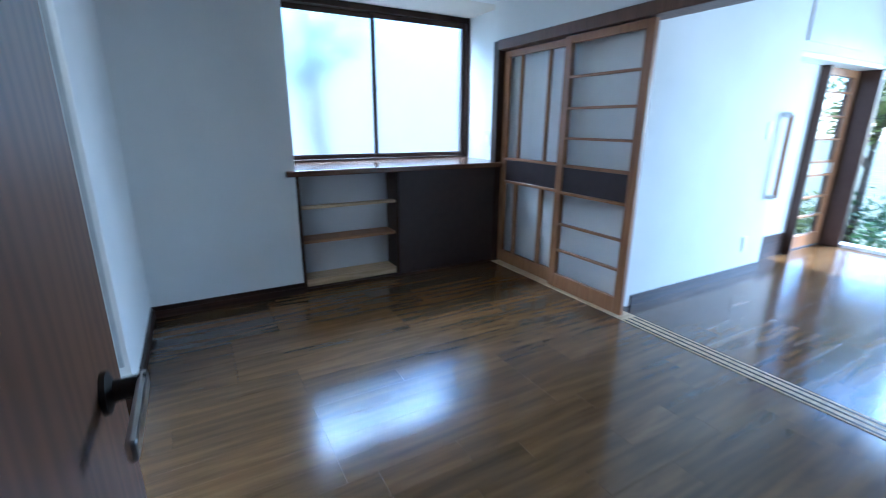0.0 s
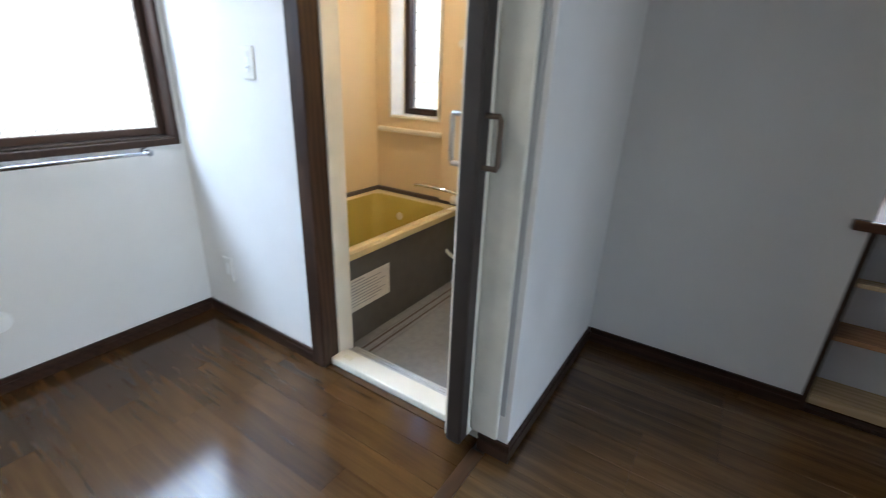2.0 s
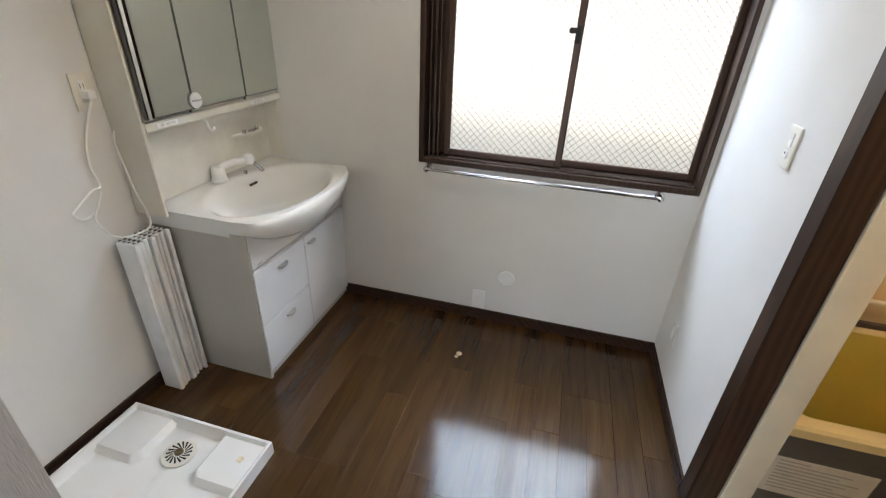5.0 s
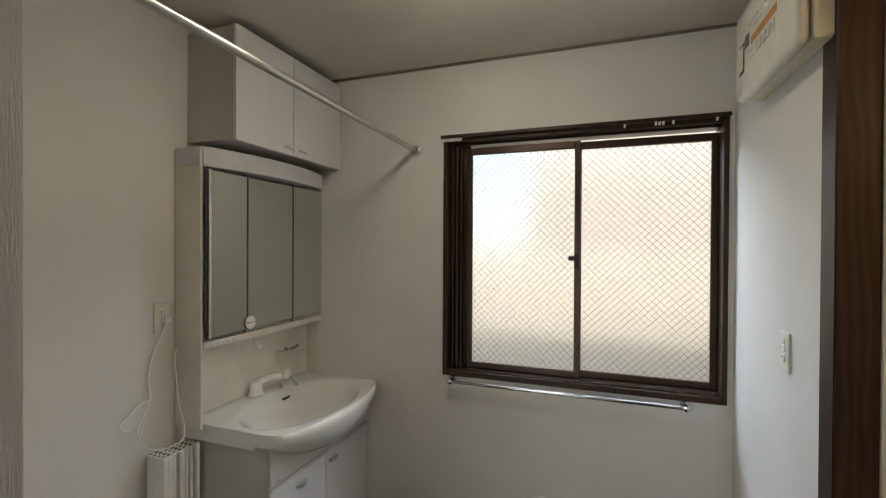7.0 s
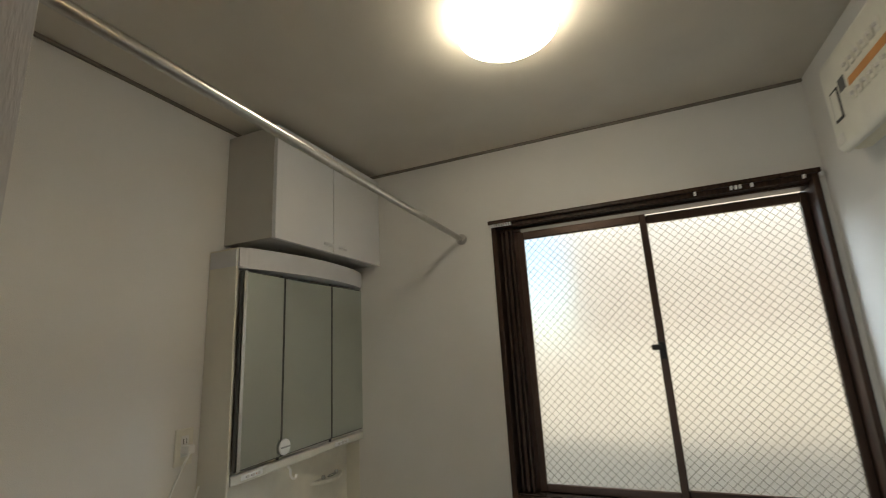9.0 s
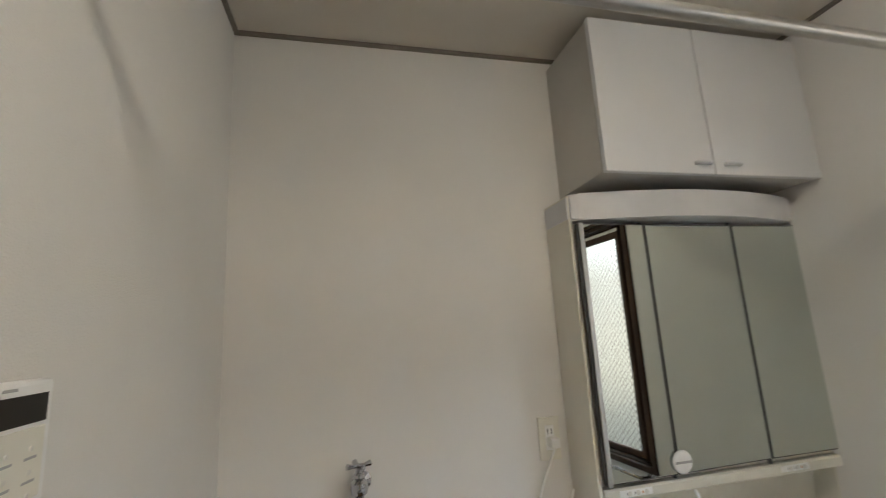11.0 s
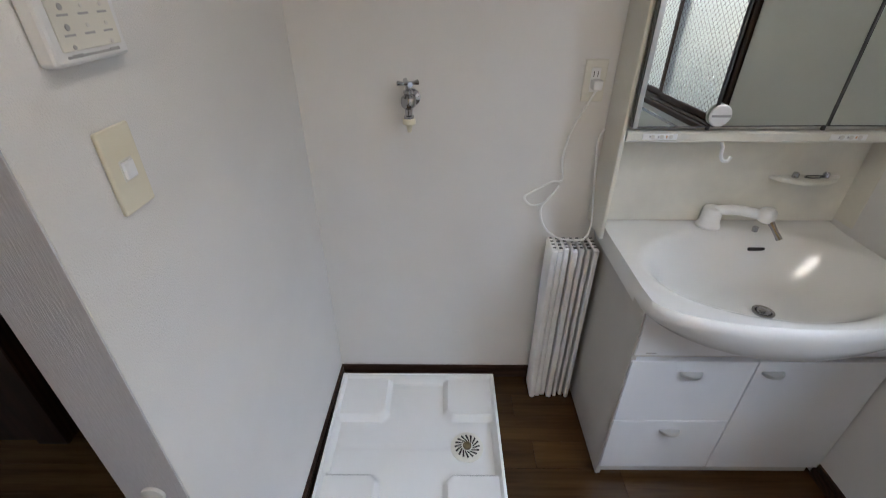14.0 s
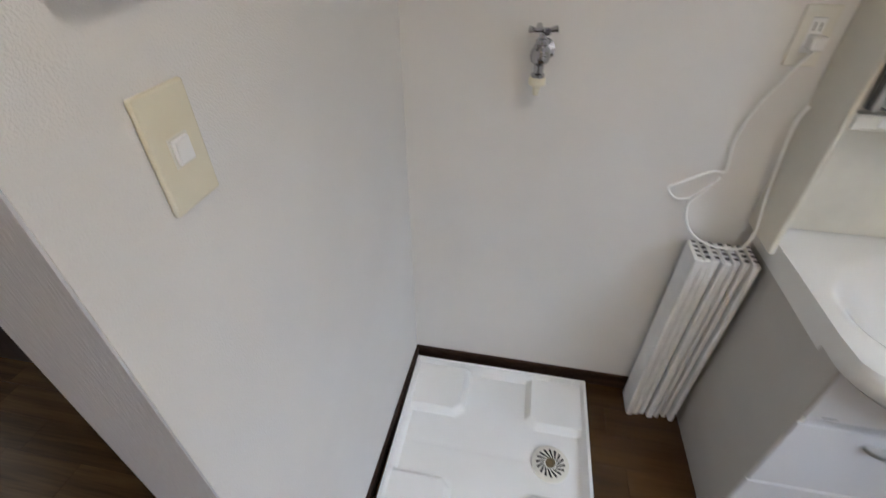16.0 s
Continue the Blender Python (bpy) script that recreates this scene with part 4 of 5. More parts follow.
for a in (0.3, 0.3 + math.pi / 2):
    c, s0 = 0.032 * math.cos(a), 0.032 * math.sin(a)
    part("handle", tube(B(), [(1.47 - c, 0.056 - s0, 1.268), (1.47 - 0.5 * c, 0.056 - 0.5 * s0, 1.266), (1.47 + 0.5 * c, 0.056 + 0.5 * s0, 1.266), (1.47 + c, 0.056 + s0, 1.268)], [0.008, 0.005, 0.005, 0.008], 8), CHROME, fau, "chrome cross handle", smooth=True)
part("nozzle", lathe(B(), [(0.017, 1.165), (0.02, 1.16), (0.02, 1.148), (0.010, 1.142), (0.006, 1.122), (0.001, 1.122)], (1.47, 0.056, 0), "z", 16), CREAM, fau, "cream hose nozzle", smooth=True)

# ---- washing machine pan ----
pan = thing("washer_pan", "white plastic washing machine drip pan on the floor", "drip pan")
PX0, PX1, PY0, PY1 = 1.132, 1.790, 0.049, 0.708
bm = B()
N = 66
rows = []


def pan_z(x, y):
    u, v = (x - PX0) / (PX1 - PX0), (y - PY0) / (PY1 - PY0)
    e = min(x - PX0, PX1 - x, y - PY0, PY1 - y)
    if e < 0.012:
        return 0.06
    z = 0.06 - 0.042 * min(1.0, (e - 0.012) / 0.012)
    fx, fy = min(u, 1 - u), min(v, 1 - v)
    inside = min(0.335 - fx, 0.335 - fy)
    inside = min(inside, (0.62 - fx - fy) * 0.7)
    if inside > 0:
        z = max(z, 0.018 + 0.028 * min(1.0, inside / 0.03))
    return z - 0.003 * (abs(v - 0.5) < 0.008)


for i in range(N + 1):
    rows.append([bm.verts.new((PX0 + (PX1 - PX0) * i / N, PY0 + (PY1 - PY0) * j / N, pan_z(PX0 + (PX1 - PX0) * i / N, PY0 + (PY1 - PY0) * j / N))) for j in range(N + 1)])
for a, b in zip(rows, rows[1:]):
    for k in range(N):
        bm.faces.new((a[k], a[k + 1], b[k + 1], b[k]))
edge = [r[0] for r in rows] + rows[-1][1:] + [r[-1] for r in rows[-2::-1]] + rows[0][-2:0:-1]
low = [bm.verts.new((v.co.x, v.co.y, 0.0)) for v in edge]
for k in range(len(edge)):
    j = (k + 1) % len(edge)
    bm.faces.new((edge[k], edge[j], low[j], low[k]))
part("tray", bm, material("pan_plastic", (0.80, 0.80, 0.79), 0.25, color2=(0.77, 0.77, 0.75), scale=6), pan, smooth=True)
cx, cy = 1.259, 0.380
dr = part("drain_cover", lathe(B(), [(0.062, 0.02), (0.062, 0.026), (0.055, 0.029), (0.001, 0.029)], (cx, cy, 0), "z", 40), IVORY, pan, "ivory slotted drain cover", smooth=True)
for k in range(16):
    a = k * math.tau / 16
    p, q = (cx + 0.021 * math.cos(a), cy + 0.021 * math.sin(a)), (cx + 0.047 * math.cos(a + 0.45), cy + 0.047 * math.sin(a + 0.45))
    part("slot", tube(B(), [(*p, 0.0285), (*q, 0.0285)], [0.002, 0.0042], 6), BLACK, dr)
part("spigot", lathe(B(), [(0.016, 0.029), (0.016, 0.036), (0.011, 0.036), (0.010, 0.030), (0.001, 0.030)], (cx, cy, 0), "z", 20), material("aged_brass", (0.20, 0.15, 0.07), 0.5, color2=(0.13, 0.095, 0.05), scale=60), dr, "discoloured drain spigot", smooth=True)
for sx, sy in ((1.225, 0.632), (1.70, 0.645)):
    part("rust_stain", lathe(B(), [(0.001, 0.0462), (0.014, 0.0462), (0.012, 0.0466), (0.001, 0.0466)], (sx, sy, 0), "z", 11), RUST, pan, "yellow rust stain")

# ---- bathtub and fittings ----
tub = thing("bathtub", "yellow-green bathtub with a cream rim and dark grey apron", "bathtub")
TX0, TX1, TY0, TY1, TZ = BX + 0.005, 0.875, 2.40, BY - 0.032, 0.49
bm = B()


def loop(bm, inset, z, r, n=6):
    x0, x1, y0, y1 = TX0 + inset, TX1 - inset, TY0 + inset, TY1 - inset
    out = []
    for cx, cy, a0 in ((x1 - r, y1 - r, 0), (x0 + r, y1 - r, 90), (x0 + r, y0 + r, 180), (x1 - r, y0 + r, 270)):
        for k in range(n + 1):
            a = radians(a0 + 90 * k / n)
            out.append(bm.verts.new((cx + r * math.cos(a), cy + r * math.sin(a), z)))
    return out


def skin(bm, loops, cap=True):
    for u, v in zip(loops, loops[1:]):
        for k in range(len(u)):
            j = (k + 1) % len(u)
            bm.faces.new((u[k], u[j], v[j], v[k]))
    if cap:
        bm.faces.new(loops[-1])


skin(bm, [loop(bm, 0.012, 0.445, 0.01), loop(bm, 0.0, 0.447, 0.02), loop(bm, 0.0, 0.478, 0.02), loop(bm, 0.008, 0.489, 0.02), loop(bm, 0.05, 0.490, 0.05), loop(bm, 0.062, 0.482, 0.06)], False)
part("rim", bm, TUBRIM, tub, "cream tub rim", smooth=True)
bm = B()
skin(bm, [loop(bm, 0.060, 0.484, 0.06), loop(bm, 0.068, 0.45, 0.07), loop(bm, 0.09, 0.2, 0.09), loop(bm, 0.11, 0.03, 0.10), loop(bm, 0.15, 0.012, 0.08)])
part("inner_shell", bm, TUB, tub, "yellow-green inner shell", smooth=True)
part("apron", box(B(), (TX1 - 0.03, TY0 + 0.012, 0.0), (TX1 - 0.012, TY1, 0.446), 0.003, 1), APRON, tub, "dark grey apron panel")
part("apron", box(B(), (TX0 + 0.01, TY0 + 0.012, 0.0), (TX1 - 0.0305, TY0 + 0.028, 0.446)), APRON, tub, "dark grey apron end")
part("inlet", lathe(B(), [(0.025, 0.0), (0.025, -0.006), (0.001, -0.007)], (0.45, TY1 - 0.073, 0.36), "y", 18), CREAM, tub, smooth=True)
note = part("notice", box(B(), (TX1 - 0.0118, 2.445, 0.172), (TX1 - 0.0108, 2.735, 0.342)), PAPER, tub, "white printed notice sheet")
for k in range(9):
    part("print_bar", box(B(), (TX1 - 0.0107, 2.46, 0.325 - k * 0.016), (TX1 - 0.0103, 2.46 + (0.09 if k == 0 else 0.24 - 0.03 * (k % 3)), 0.330 - k * 0.016)), PRINT, note)
part("crossing_bar", tube(B(), [(BX + 0.002, 2.62, 0.625), (BX + 0.05, 2.62, 0.625), (BX + 0.05, 3.03, 0.625), (BX + 0.002, 3.03, 0.625)], 0.010, 10), BATHWHITE, tub, "short cream grab bar", smooth=True)
for k in range(5):
    tagged(part("floor_groove", box(B(), (0.90 + k * 0.022, 2.44, 0.0005), (0.91 + k * 0.022, 3.38, 0.003)), BATHBAND if k % 2 else BATHFLOOR), "groove of the bathroom floor gutter", "gutter", kind="structure")
bm = B()
for lo, hi in (((0.99, 3.20, 0.001), (1.25, 3.21, 0.004)), ((0.99, 3.35, 0.001), (1.25, 3.36, 0.004)), ((0.99, 3.21, 0.001), (1.0, 3.35, 0.004)), ((1.24, 3.21, 0.001), (1.25, 3.35, 0.004))):
    box(bm, lo, hi)
tagged(part("floor_hatch", bm, BATHBAND), "outlined drain hatch in the bathroom floor", "hatch", kind="structure")

shw = thing("shower_mixer", "cream bath mixer with a hose and hand shower", "shower")
part("body", tube(B(), [(0.83, BY - 0.07, 0.535), (1.02, BY - 0.07, 0.535)], 0.026, 14), BATHWHITE, shw, smooth=True)
part("spout", tube(B(), curve([(0.86, BY - 0.08, 0.58), (0.76, BY - 0.13, 0.605), (0.62, BY - 0.15, 0.61), (0.61, BY - 0.15, 0.595)]), 0.009, 10), CHROME, shw, smooth=True)
part("dial", lathe(B(), [(0.03, 1.02), (0.03, 1.05), (0.001, 1.052)], (0, BY - 0.07, 0.535), "x", 18), BLACK, shw, smooth=True)
part("wall_plate", box(B(), (0.86, BY - 0.07, 0.535), (0.99, BY - 0.05, 0.60), 0.006), CHROME, shw)
part("hose", tube(B(), curve([(0.93, BY - 0.08, 0.51), (0.84, BY - 0.13, 0.48), (0.80, BY - 0.15, 0.40), (0.83, BY - 0.16, 0.27), (0.93, BY - 0.16, 0.20), (1.05, BY - 0.15, 0.215), (1.13, BY - 0.14, 0.31), (1.13, BY - 0.12, 0.45), (1.05, BY - 0.10, 0.66), (0.96, BY - 0.08, 0.88), (0.905, BY - 0.075, 1.03)], 10), 0.011, 10), BATHWHITE, shw, smooth=True)
part("hand_shower", tube(B(), [(0.905, BY - 0.075, 1.02), (0.905, BY - 0.08, 1.12), (0.908, BY - 0.09, 1.19), (0.915, BY - 0.12, 1.22)], [0.014, 0.015, 0.018, 0.03], 14), BATHWHITE, shw, smooth=True)
for zz in (1.10, 1.40, 1.70):
    part("holder", lathe(B(), [(0.03, 0.0), (0.03, -0.012), (0.018, -0.02), (0.018, -0.05), (0.001, -0.052)], (0.86 if zz > 1.2 else 0.89, BY - 0.05 if zz > 1.2 else BY, zz), "y", 16), BATHWHITE, shw, smooth=True)
bar = thing("grab_bar", "white vertical grab bar in the bathroom", "grab bar")
part("bar", tube(B(), curve([(BE, 2.47, 0.84), (BE - 0.045, 2.47, 0.84), (BE - 0.06, 2.47, 0.88), (BE - 0.06, 2.47, 1.06), (BE - 0.06, 2.47, 1.24), (BE - 0.045, 2.47, 1.28), (BE, 2.47, 1.28)]), 0.016, 12), WHITE, bar, smooth=True)

bmir = thing("bathroom_mirror", "tall frameless wall mirror over a cream shelf in the bathroom", "mirror")
part("mirror_glass", box(B(), (1.06, BY - 0.008, 0.76), (1.40, BY - 0.001, 1.58), 0.002, 1), MIRROR, bmir)
part("shelf", box(B(), (1.04, BY - 0.10, 0.70), (1.42, BY - 0.001, 0.725), 0.008), BATHWHITE, bmir, "cream moulded shelf")

# ---- window bay counter ----
ctr = thing("bay_counter", "dark wooden counter with open shelves and a sliding panel", "counter")
ctr.location = (-0.022, 0, 0)
part("top", box(B(), (2.635, RN - 0.028, 0.79), (ALC_R - 0.005, ALC_Y - 0.032, 0.828), 0.006), wood("counter_wood", (0.10, 0.05, 0.03), (0.18, 0.10, 0.06), 0.18, axis=0), ctr, "varnished brown counter top")
part("side", box(B(), (2.692, RN + 0.005, 0), (2.715, ALC_Y - 0.04, 0.789)), DARKWOOD, ctr, "dark side board")
part("back", box(B(), (2.715, 3.42, 0.0), (4.30, 3.435, 0.789)), LAMINATE, ctr, "pale back board")
part("divider", box(B(), (3.395, RN + 0.03, 0.02), (3.418, 3.419, 0.789)), DARKWOOD, ctr, "dark divider")
part("sliding_panel", box(B(), (3.41, RN + 0.005, 0.02), (4.27, RN + 0.024, 0.789)), PANELDARK, ctr, "dark brown sliding panel")
part("rail", box(B(), (2.715, RN + 0.003, 0.0), (4.27, RN + 0.045, 0.019), 0.002, 1), DARKWOOD, ctr)
part("bottom_shelf", box(B(), (2.7155, RN + 0.048, 0.02), (3.394, 3.419, 0.070), 0.002, 1), PALEWOOD, ctr, "pale wooden shelf")
part("shelf", box(B(), (2.7155, RN + 0.045, 0.328), (3.394, 3.419, 0.350), 0.002, 1), SHELFWOOD, ctr, "brown wooden shelf")
part("shelf", box(B(), (2.7155, RN + 0.035, 0.566), (3.394, RN + 0.10, 0.584), 0.002, 1), PALEWOOD, ctr, "shallow pale wooden shelf")

# ---- sliding doors ----
def slide_door(y0, y1, x, style, label):
    d = thing("sliding_door", label, "sliding door", "sliding doors between the rooms")
    z0, z1, s, t = 0.012, 1.648, 0.06, 0.03
    for ya, yb in ((y0, y0 + s), (y1 - s, y1)):
        part("stile", box(B(), (x, ya, z0), (x + t, yb, z1), 0.003, 1), ORANGEWOOD, d)
    for za, zb in ((z0, 0.11), (0.67, 0.69), (0.85, 0.87), (z1 - 0.045, z1)):
        part("rail", box(B(), (x + 0.001, y0 + s, za), (x + t - 0.001, y1 - s, zb), 0.002, 1), ORANGEWOOD, d)
    part("middle_panel", box(B(), (x + 0.011, y0 + s, 0.69), (x + t - 0.011, y1 - s, 0.85)), PANELDARK, d, "dark brown middle panel")
    for za, zb in ((0.11, 0.67), (0.87, z1 - 0.045)):
        g = part("pane", box(B(), (x + 0.013, y0 + s - 0.003, za - 0.003), (x + 0.017, y1 - s + 0.003, zb + 0.003)), CLEAR, d, "clear glass pane")
        g.visible_shadow = False
    if style == "rungs":
        for z in (0.275, 0.458, 1.028, 1.213, 1.40):
            part("rung", box(B(), (x + 0.003, y0 + s, z), (x + t - 0.003, y1 - s, z + 0.016), 0.002, 1), ORANGEWOOD, d)
    else:
        for y in (y0 + 0.20, y1 - 0.21):
            part("bar", box(B(), (x + 0.002, y, 0.11), (x + t - 0.002, y + 0.035, 0.67), 0.002, 1), ORANGEWOOD, d)
            part("bar", box(B(), (x + 0.002, y, 0.87), (x + t - 0.002, y + 0.022, z1 - 0.045), 0.002, 1), ORANGEWOOD, d)
    return d


slide_door(1.90, 2.535, RX - 0.045, "rungs", "orange-brown wooden sliding door with glass and horizontal rungs")
slide_door(2.505, 3.208, RX - 0.005, "bars", "orange-brown wooden sliding door with glass and upright bars")
sf = thing("door_2", "dark wooden frame and track of the sliding doors", "door frame", kind="structure")
part("post", box(B(), (RX - 0.06, 3.21, 0), (RX + 0.06, 3.28, 1.72), 0.004, 1), DARKWOOD, sf)
part("header", box(B(), (RX - 0.075, -1.6, 1.652), (RX + 0.075, 3.209, 1.72), 0.004, 1), LEAFWOOD, sf)
part("track", box(B(), (RX - 0.06, -1.6, -0.012), (RX + 0.06, 3.209, 0.003)), PALEWOOD, sf, "pale wooden floor track")
for k in range(3):
    part("groove", box(B(), (RX - 0.048 + k * 0.04, -1.6, 0.003), (RX - 0.036 + k * 0.04, 1.86, 0.0042)), DARKTRIM, sf)
vent = thing("transom_vent", "brown wooden vent frame above the sliding doors", "vent")
part("frame", box(B(), (RX - 0.075, 1.70, 1.85), (RX - 0.061, 2.0, 1.98), 0.004, 1), DARKWOOD, vent)
for k in range(4):
    part("slat", box(B(), (RX - 0.08, 1.72, 1.868 + k * 0.026), (RX - 0.0755, 1.98, 1.88 + k * 0.026)), PANELDARK, vent)

# ---- entrance door leaf ----
leaf = thing("door_3", "dark brown hinged door standing open against the wall", "door", kind="structure")
part("leaf", box(B(), (1.970, 0.02, 0.01), (2.005, 0.866, 2.0), 0.003, 1), LEAFWOOD, leaf, "dark brown door leaf")
part("latch_plate", box(B(), (1.978, 0.8662, 0.81), (1.997, 0.8675, 0.95)), STEEL, leaf, "steel latch plate")
part("rose", lathe(B(), [(0.021, 0.0), (0.021, 0.005), (0.011, 0.009), (0.011, 0.036), (0.001, 0.037)], (2.005, 0.775, 0.87), "x", 20), BLACK, leaf, "black handle rose", smooth=True)
part("lever", box(B(), (2.033, 0.665, 0.860), (2.042, 0.788, 0.881), 0.004), STEEL, leaf, "flat steel lever handle")
part("frame_post", box(B(), (STUB_E + 0.002, -0.10, 0), (2.03, 0.015, 2.06), 0.004, 1), DARKWOOD, leaf)
jb = thing("corner_post", "dark brown wooden post and panel at the corridor end", "post", kind="structure")
part("post", box(B(), (2.80, 0.20, 0), (2.9195, 0.364, RH - 0.001), 0.004, 1), DARKWOOD, jb)
part("panel", box(B(), (2.92, 0.331, 0.0), (3.86, 0.346, 2.0), 0.002, 1), DARKWOOD, jb, "dark brown wooden panel")

# ---- garden room ----
hr = thing("hand_rail", "wooden handrail with white brackets on the wall", "handrail")
hr.location = (-0.03, 0, 0)
part("bar", tube(B(), [(5.95, 1.95, 0.60), (5.95, 1.95, 1.20)], 0.017, 14), ORANGEWOOD, hr, smooth=True)
for z in (0.60, 1.20):
    part("bracket", tube(B(), curve([(5.95, 2.0, z), (5.95, 1.965, z), (5.95, 1.95, z + (0.02 if z < 1 else -0.02))]), 0.019, 12), WHITE, hr, smooth=True)
gd = thing("garden_door", "wooden glazed garden door with rungs", "door", kind="structure")
for xa, xb in ((6.72, 6.79), (7.38, 7.44)):
    part("stile", box(B(), (xa, 2.15, 0.01), (xb, 2.185, 1.60), 0.003, 1), ORANGEWOOD, gd)
for za, zb in ((0.01, 0.13), (0.68, 0.70), (0.80, 0.82), (1.54, 1.60)):
    part("rail", box(B(), (6.76, 2.151, za), (7.38, 2.184, zb), 0.002, 1), ORANGEWOOD, gd)
part("middle_panel", box(B(), (6.76, 2.162, 0.70), (7.38, 2.173, 0.80)), FROST_SOFT, gd)
for z in (0.30, 0.48, 1.0, 1.2, 1.4):
    part("rung", box(B(), (6.76, 2.155, z), (7.38, 2.18, z + 0.016)), ORANGEWOOD, gd)
g = part("pane", box(B(), (6.757, 2.166, 0.127), (7.383, 2.170, 1.543)), CLEAR, gd)
g.visible_shadow = False
part("frame", (lambda b: (box(b, (6.70, 2.08, 0), (6.719, 2.2, 1.60), 0.003, 1), box(b, (7.441, 1.99, 0), (7.50, 2.24, 1.60), 0.003, 1), b)[-1])(B()), SASH, gd)
part("head", box(B(), (5.995, 2.0, 1.601), (7.46, 2.15, 1.639), 0.003, 1), IVORY, gd, "pale head jamb")
cb = thing("wall_cupboard", "flush white cupboard door high on the wall", "cupboard")
part("cupboard_door", box(B(), (6.012, 1.985, 1.705), (6.95, 1.9995, 2.3), 0.003, 1), LAMINATE, cb)

# ---- garden and outside ----
setting("ground", box(B(), (-60, -60, -0.6), (70, 70, -0.45)), GROUND, "bare garden soil with moss", "ground")
tagged(part("boundary_wall", box(B(), (-2.0, -6, -0.45), (-1.85, 9.0, 1.55), 0.01), BLOCKWALL), "beige rendered boundary wall", "wall", kind="structure")
house = thing("neighbour_house", "beige rendered neighbouring house wall", "house", kind="structure")
part("wall", box(B(), (-6.0, 0.9, -0.45), (-2.6, 9.0, 4.6), 0.02), BLOCKWALL, house)
part("roof", prism(B(), [(-6.3, 0.6), (-2.3, 0.6), (-2.3, 9.3), (-6.3, 9.3)], 4.6, 4.75, 0.02), DARKGREY, house)
# added backdrop: hides the sky behind the bay window's frosted glass
tagged(part("north_backdrop", box(B(), (-1.5, 7.2, -0.45), (8.0, 7.4, 2.5), 0.01), BACKDROP_GREY), "grey backdrop wall added behind the bay window to dim its panes", "wall", kind="structure")


def foliage(centre, radius, count, size, mat, seed, squash=0.8):
    rnd = random.Random(seed)
    verts, faces = [], []
    hubs = [Vector((rnd.gauss(0, 0.5), rnd.gauss(0, 0.5), rnd.gauss(0, 0.5) * squash)) * radius for _ in range(14)]
    for _ in range(count):
        c = Vector(centre) + hubs[rnd.randrange(14)] + Vector((rnd.gauss(0, 1), rnd.gauss(0, 1), rnd.gauss(0, 1))) * radius * 0.2
        a = Vector((rnd.uniform(-1, 1), rnd.uniform(-1, 1), rnd.uniform(-1, 1))).normalized()
        b = a.orthogonal().normalized()
        s = size * rnd.uniform(0.6, 1.3)
        k = len(verts)
        verts += [c - a * s, c + b * s * 0.45, c + a * s, c - b * s * 0.45]
        faces.append((k, k + 1, k + 2, k + 3))
    me = bpy.data.meshes.new("crown")
    me.from_pydata(verts, [], faces)
    me.materials.append(mat)
    return me


def tree(base, height, radius, count, mat, seed, label):
    t = thing("tree", label, "tree", "garden trees")
    rnd = random.Random(seed)
    x, y, z = base
    top = (x + rnd.uniform(-0.1, 0.1), y, z + height * 0.75)
    part("trunk", tube(B(), curve([base, (x + 0.04, y, z + height * 0.35), top]), [0.06 - 0.0022 * k for k in range(17)], 8), BARK, t, smooth=True)
    for k in range(5):
        a = rnd.uniform(0, math.tau)
        part("limb", tube(B(), [(x + 0.03, y, z + height * (0.4 + 0.06 * k)), (x + 0.5 * radius * math.cos(a), y + 0.5 * radius * math.sin(a), z + height * (0.65 + 0.06 * k))], [0.03, 0.012], 6), BARK, t)
    c = new("crown", foliage((x, y, z + height * 0.85), radius, count, 0.06, mat, seed))
    c.parent = t
    return t


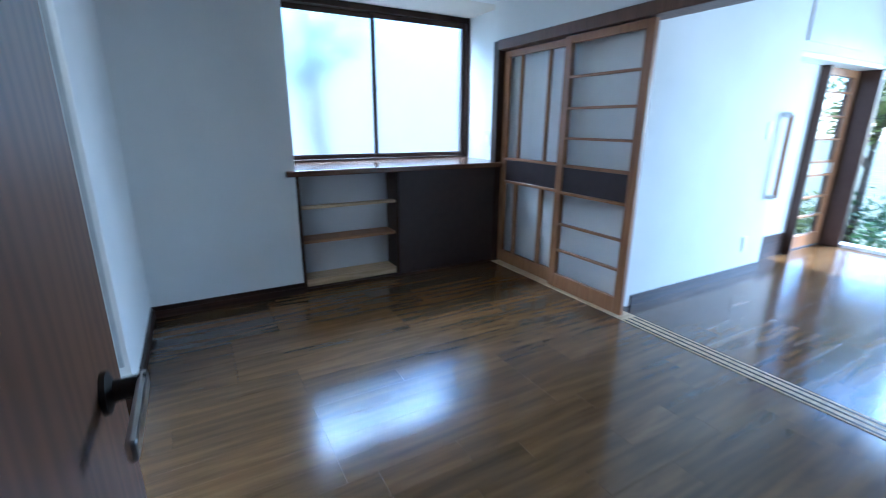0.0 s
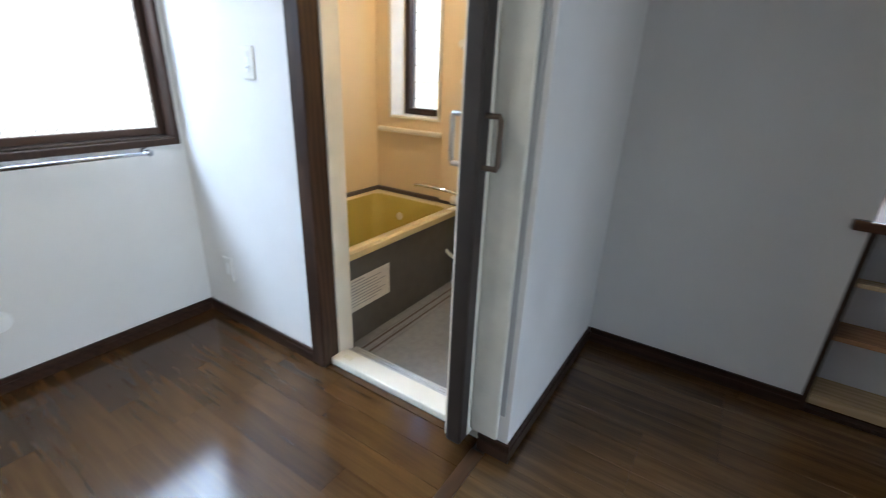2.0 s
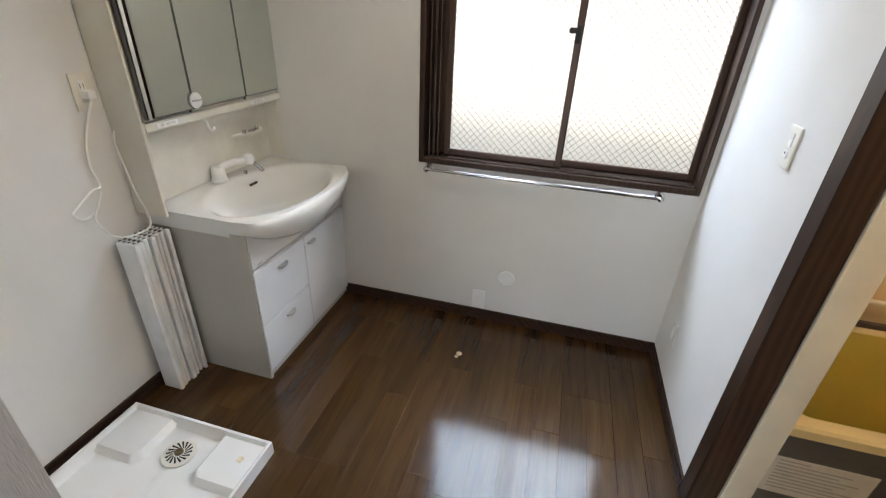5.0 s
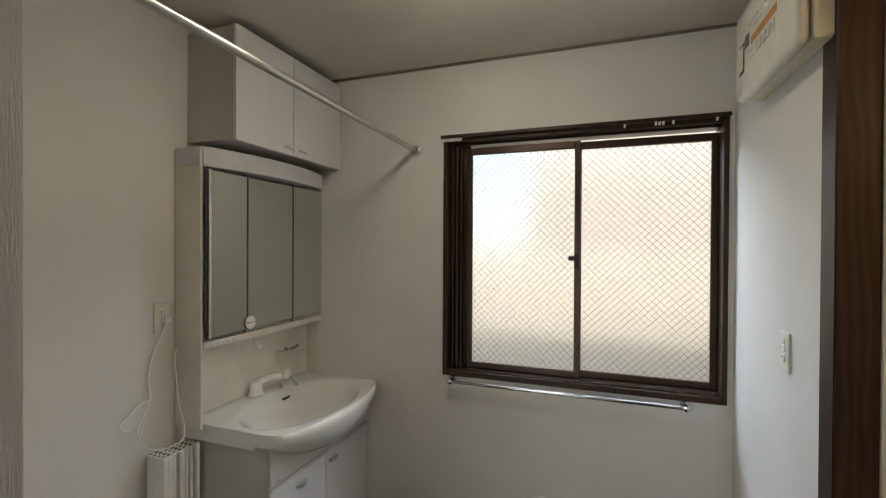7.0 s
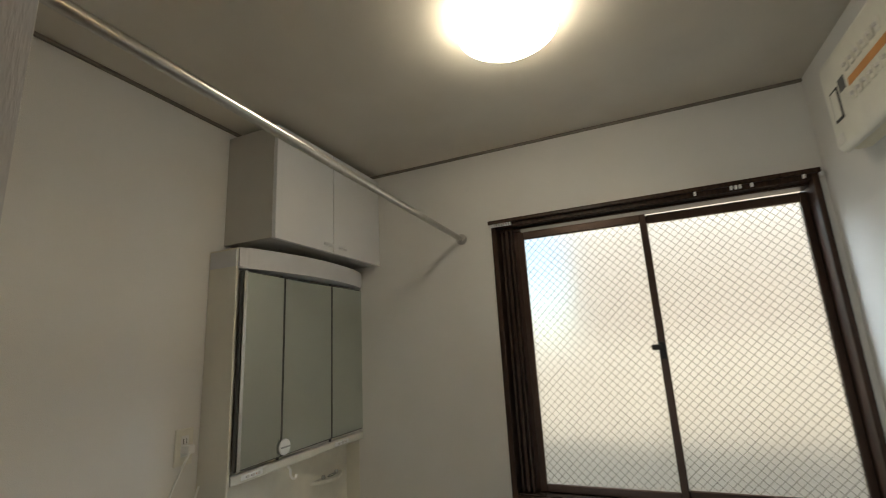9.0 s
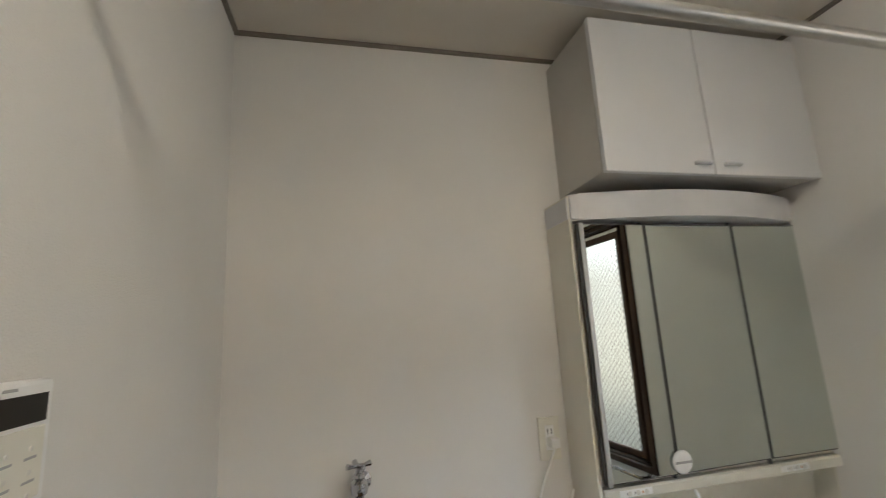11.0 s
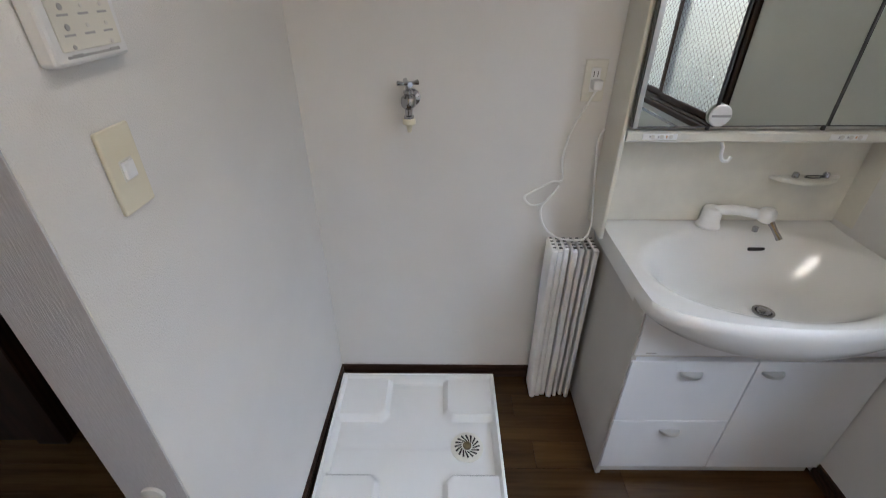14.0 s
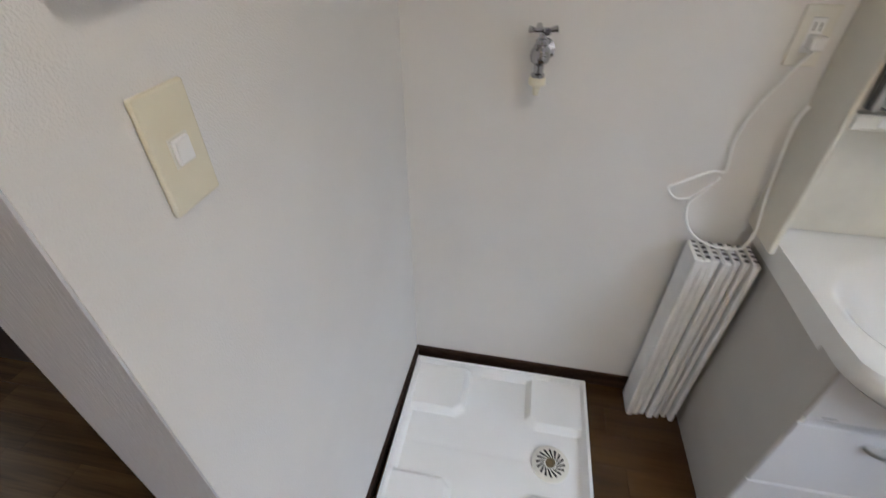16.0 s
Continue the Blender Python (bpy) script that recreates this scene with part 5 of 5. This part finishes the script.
tree((3.25, 4.75, -0.45), 2.75, 0.42, 900, LEAF, 3, "small leafy tree outside the window")
for k, (x, y, h, r) in enumerate(((9.6, 2.6, 2.6, 0.8), (11.6, 2.2, 3.0, 1.0), (9.2, 4.4, 2.8, 0.9), (11.5, 3.4, 3.4, 1.1), (10.8, 5.0, 2.8, 0.9))):
    tree((x, y, -0.45), h, r, 2200, LEAF if k % 2 else LEAF_Y, 10 + k, "leafy garden tree in sunlight")
for k, (x, y, r) in enumerate(((8.6, 1.6, 0.45), (9.0, 3.2, 0.5), (8.9, 0.4, 0.5), (8.3, 3.9, 0.5), (9.8, 2.0, 0.6), (7.4, 4.2, 0.5))):
    s = tagged(new("shrub", foliage((x, y, -0.1), r, 1400, 0.045, LEAF_Y if k % 2 else LEAF, 40 + k, 0.6)), "low leafy garden shrub", "shrub", "garden shrubs")

# ---- floor boards ----
def boards(parent_label, x0, x1, y0, y1, seed, mat, z=0.0):
    fl = thing("floor", parent_label, "floor", kind="structure")
    rnd = random.Random(seed)
    cache = {}
    y, w = y0, 0.1125
    while y < y1 - 0.01:
        hi = min(y + w, y1)
        x = x0
        first = True
        while x < x1 - 0.01:
            ln = rnd.choice((0.303, 0.606, 0.909, 0.909))
            if first:
                ln = rnd.choice((0.2, 0.45, 0.7))
                first = False
            ln = min(ln, x1 - x)
            if x1 - x - ln < 0.08:
                ln = x1 - x
            key = (round(ln, 3), round(hi - y, 3))
            if key not in cache:
                bm = B()
                box(bm, (0.0002, 0.0002, -0.012), (key[0] - 0.0002, key[1] - 0.0002, 0.0))
                bmesh.ops.bevel(bm, geom=[e for e in bm.edges if all(v.co.z > -0.001 for v in e.verts)], offset=0.0005, segments=1, affect="EDGES")
                me = bpy.data.meshes.new("floor_board")
                bm.to_mesh(me)
                bm.free()
                me.materials.append(mat)
                cache[key] = me
            ob = new("floor_board", cache[key])
            ob.location = (x, y, z)
            ob.parent = fl
            x += ln
        y = hi


boards("brown varnished washroom floor boards, darkened in colour for the shade there", 0.0, 1.665, 0.0, D, 5, WASHFLOOR_SHADED)
boards("dark brown varnished floor boards", 1.715, RX - 0.06, 0.33, ALC_Y, 6, FLOORING)
boards("dark brown varnished corridor floor boards", STUB_E, 2.82, -1.6, 0.33, 7, FLOORING)
boards("dark brown varnished garden room floor boards", RX + 0.06, 7.46, -1.6, 2.14, 8, FLOORING)
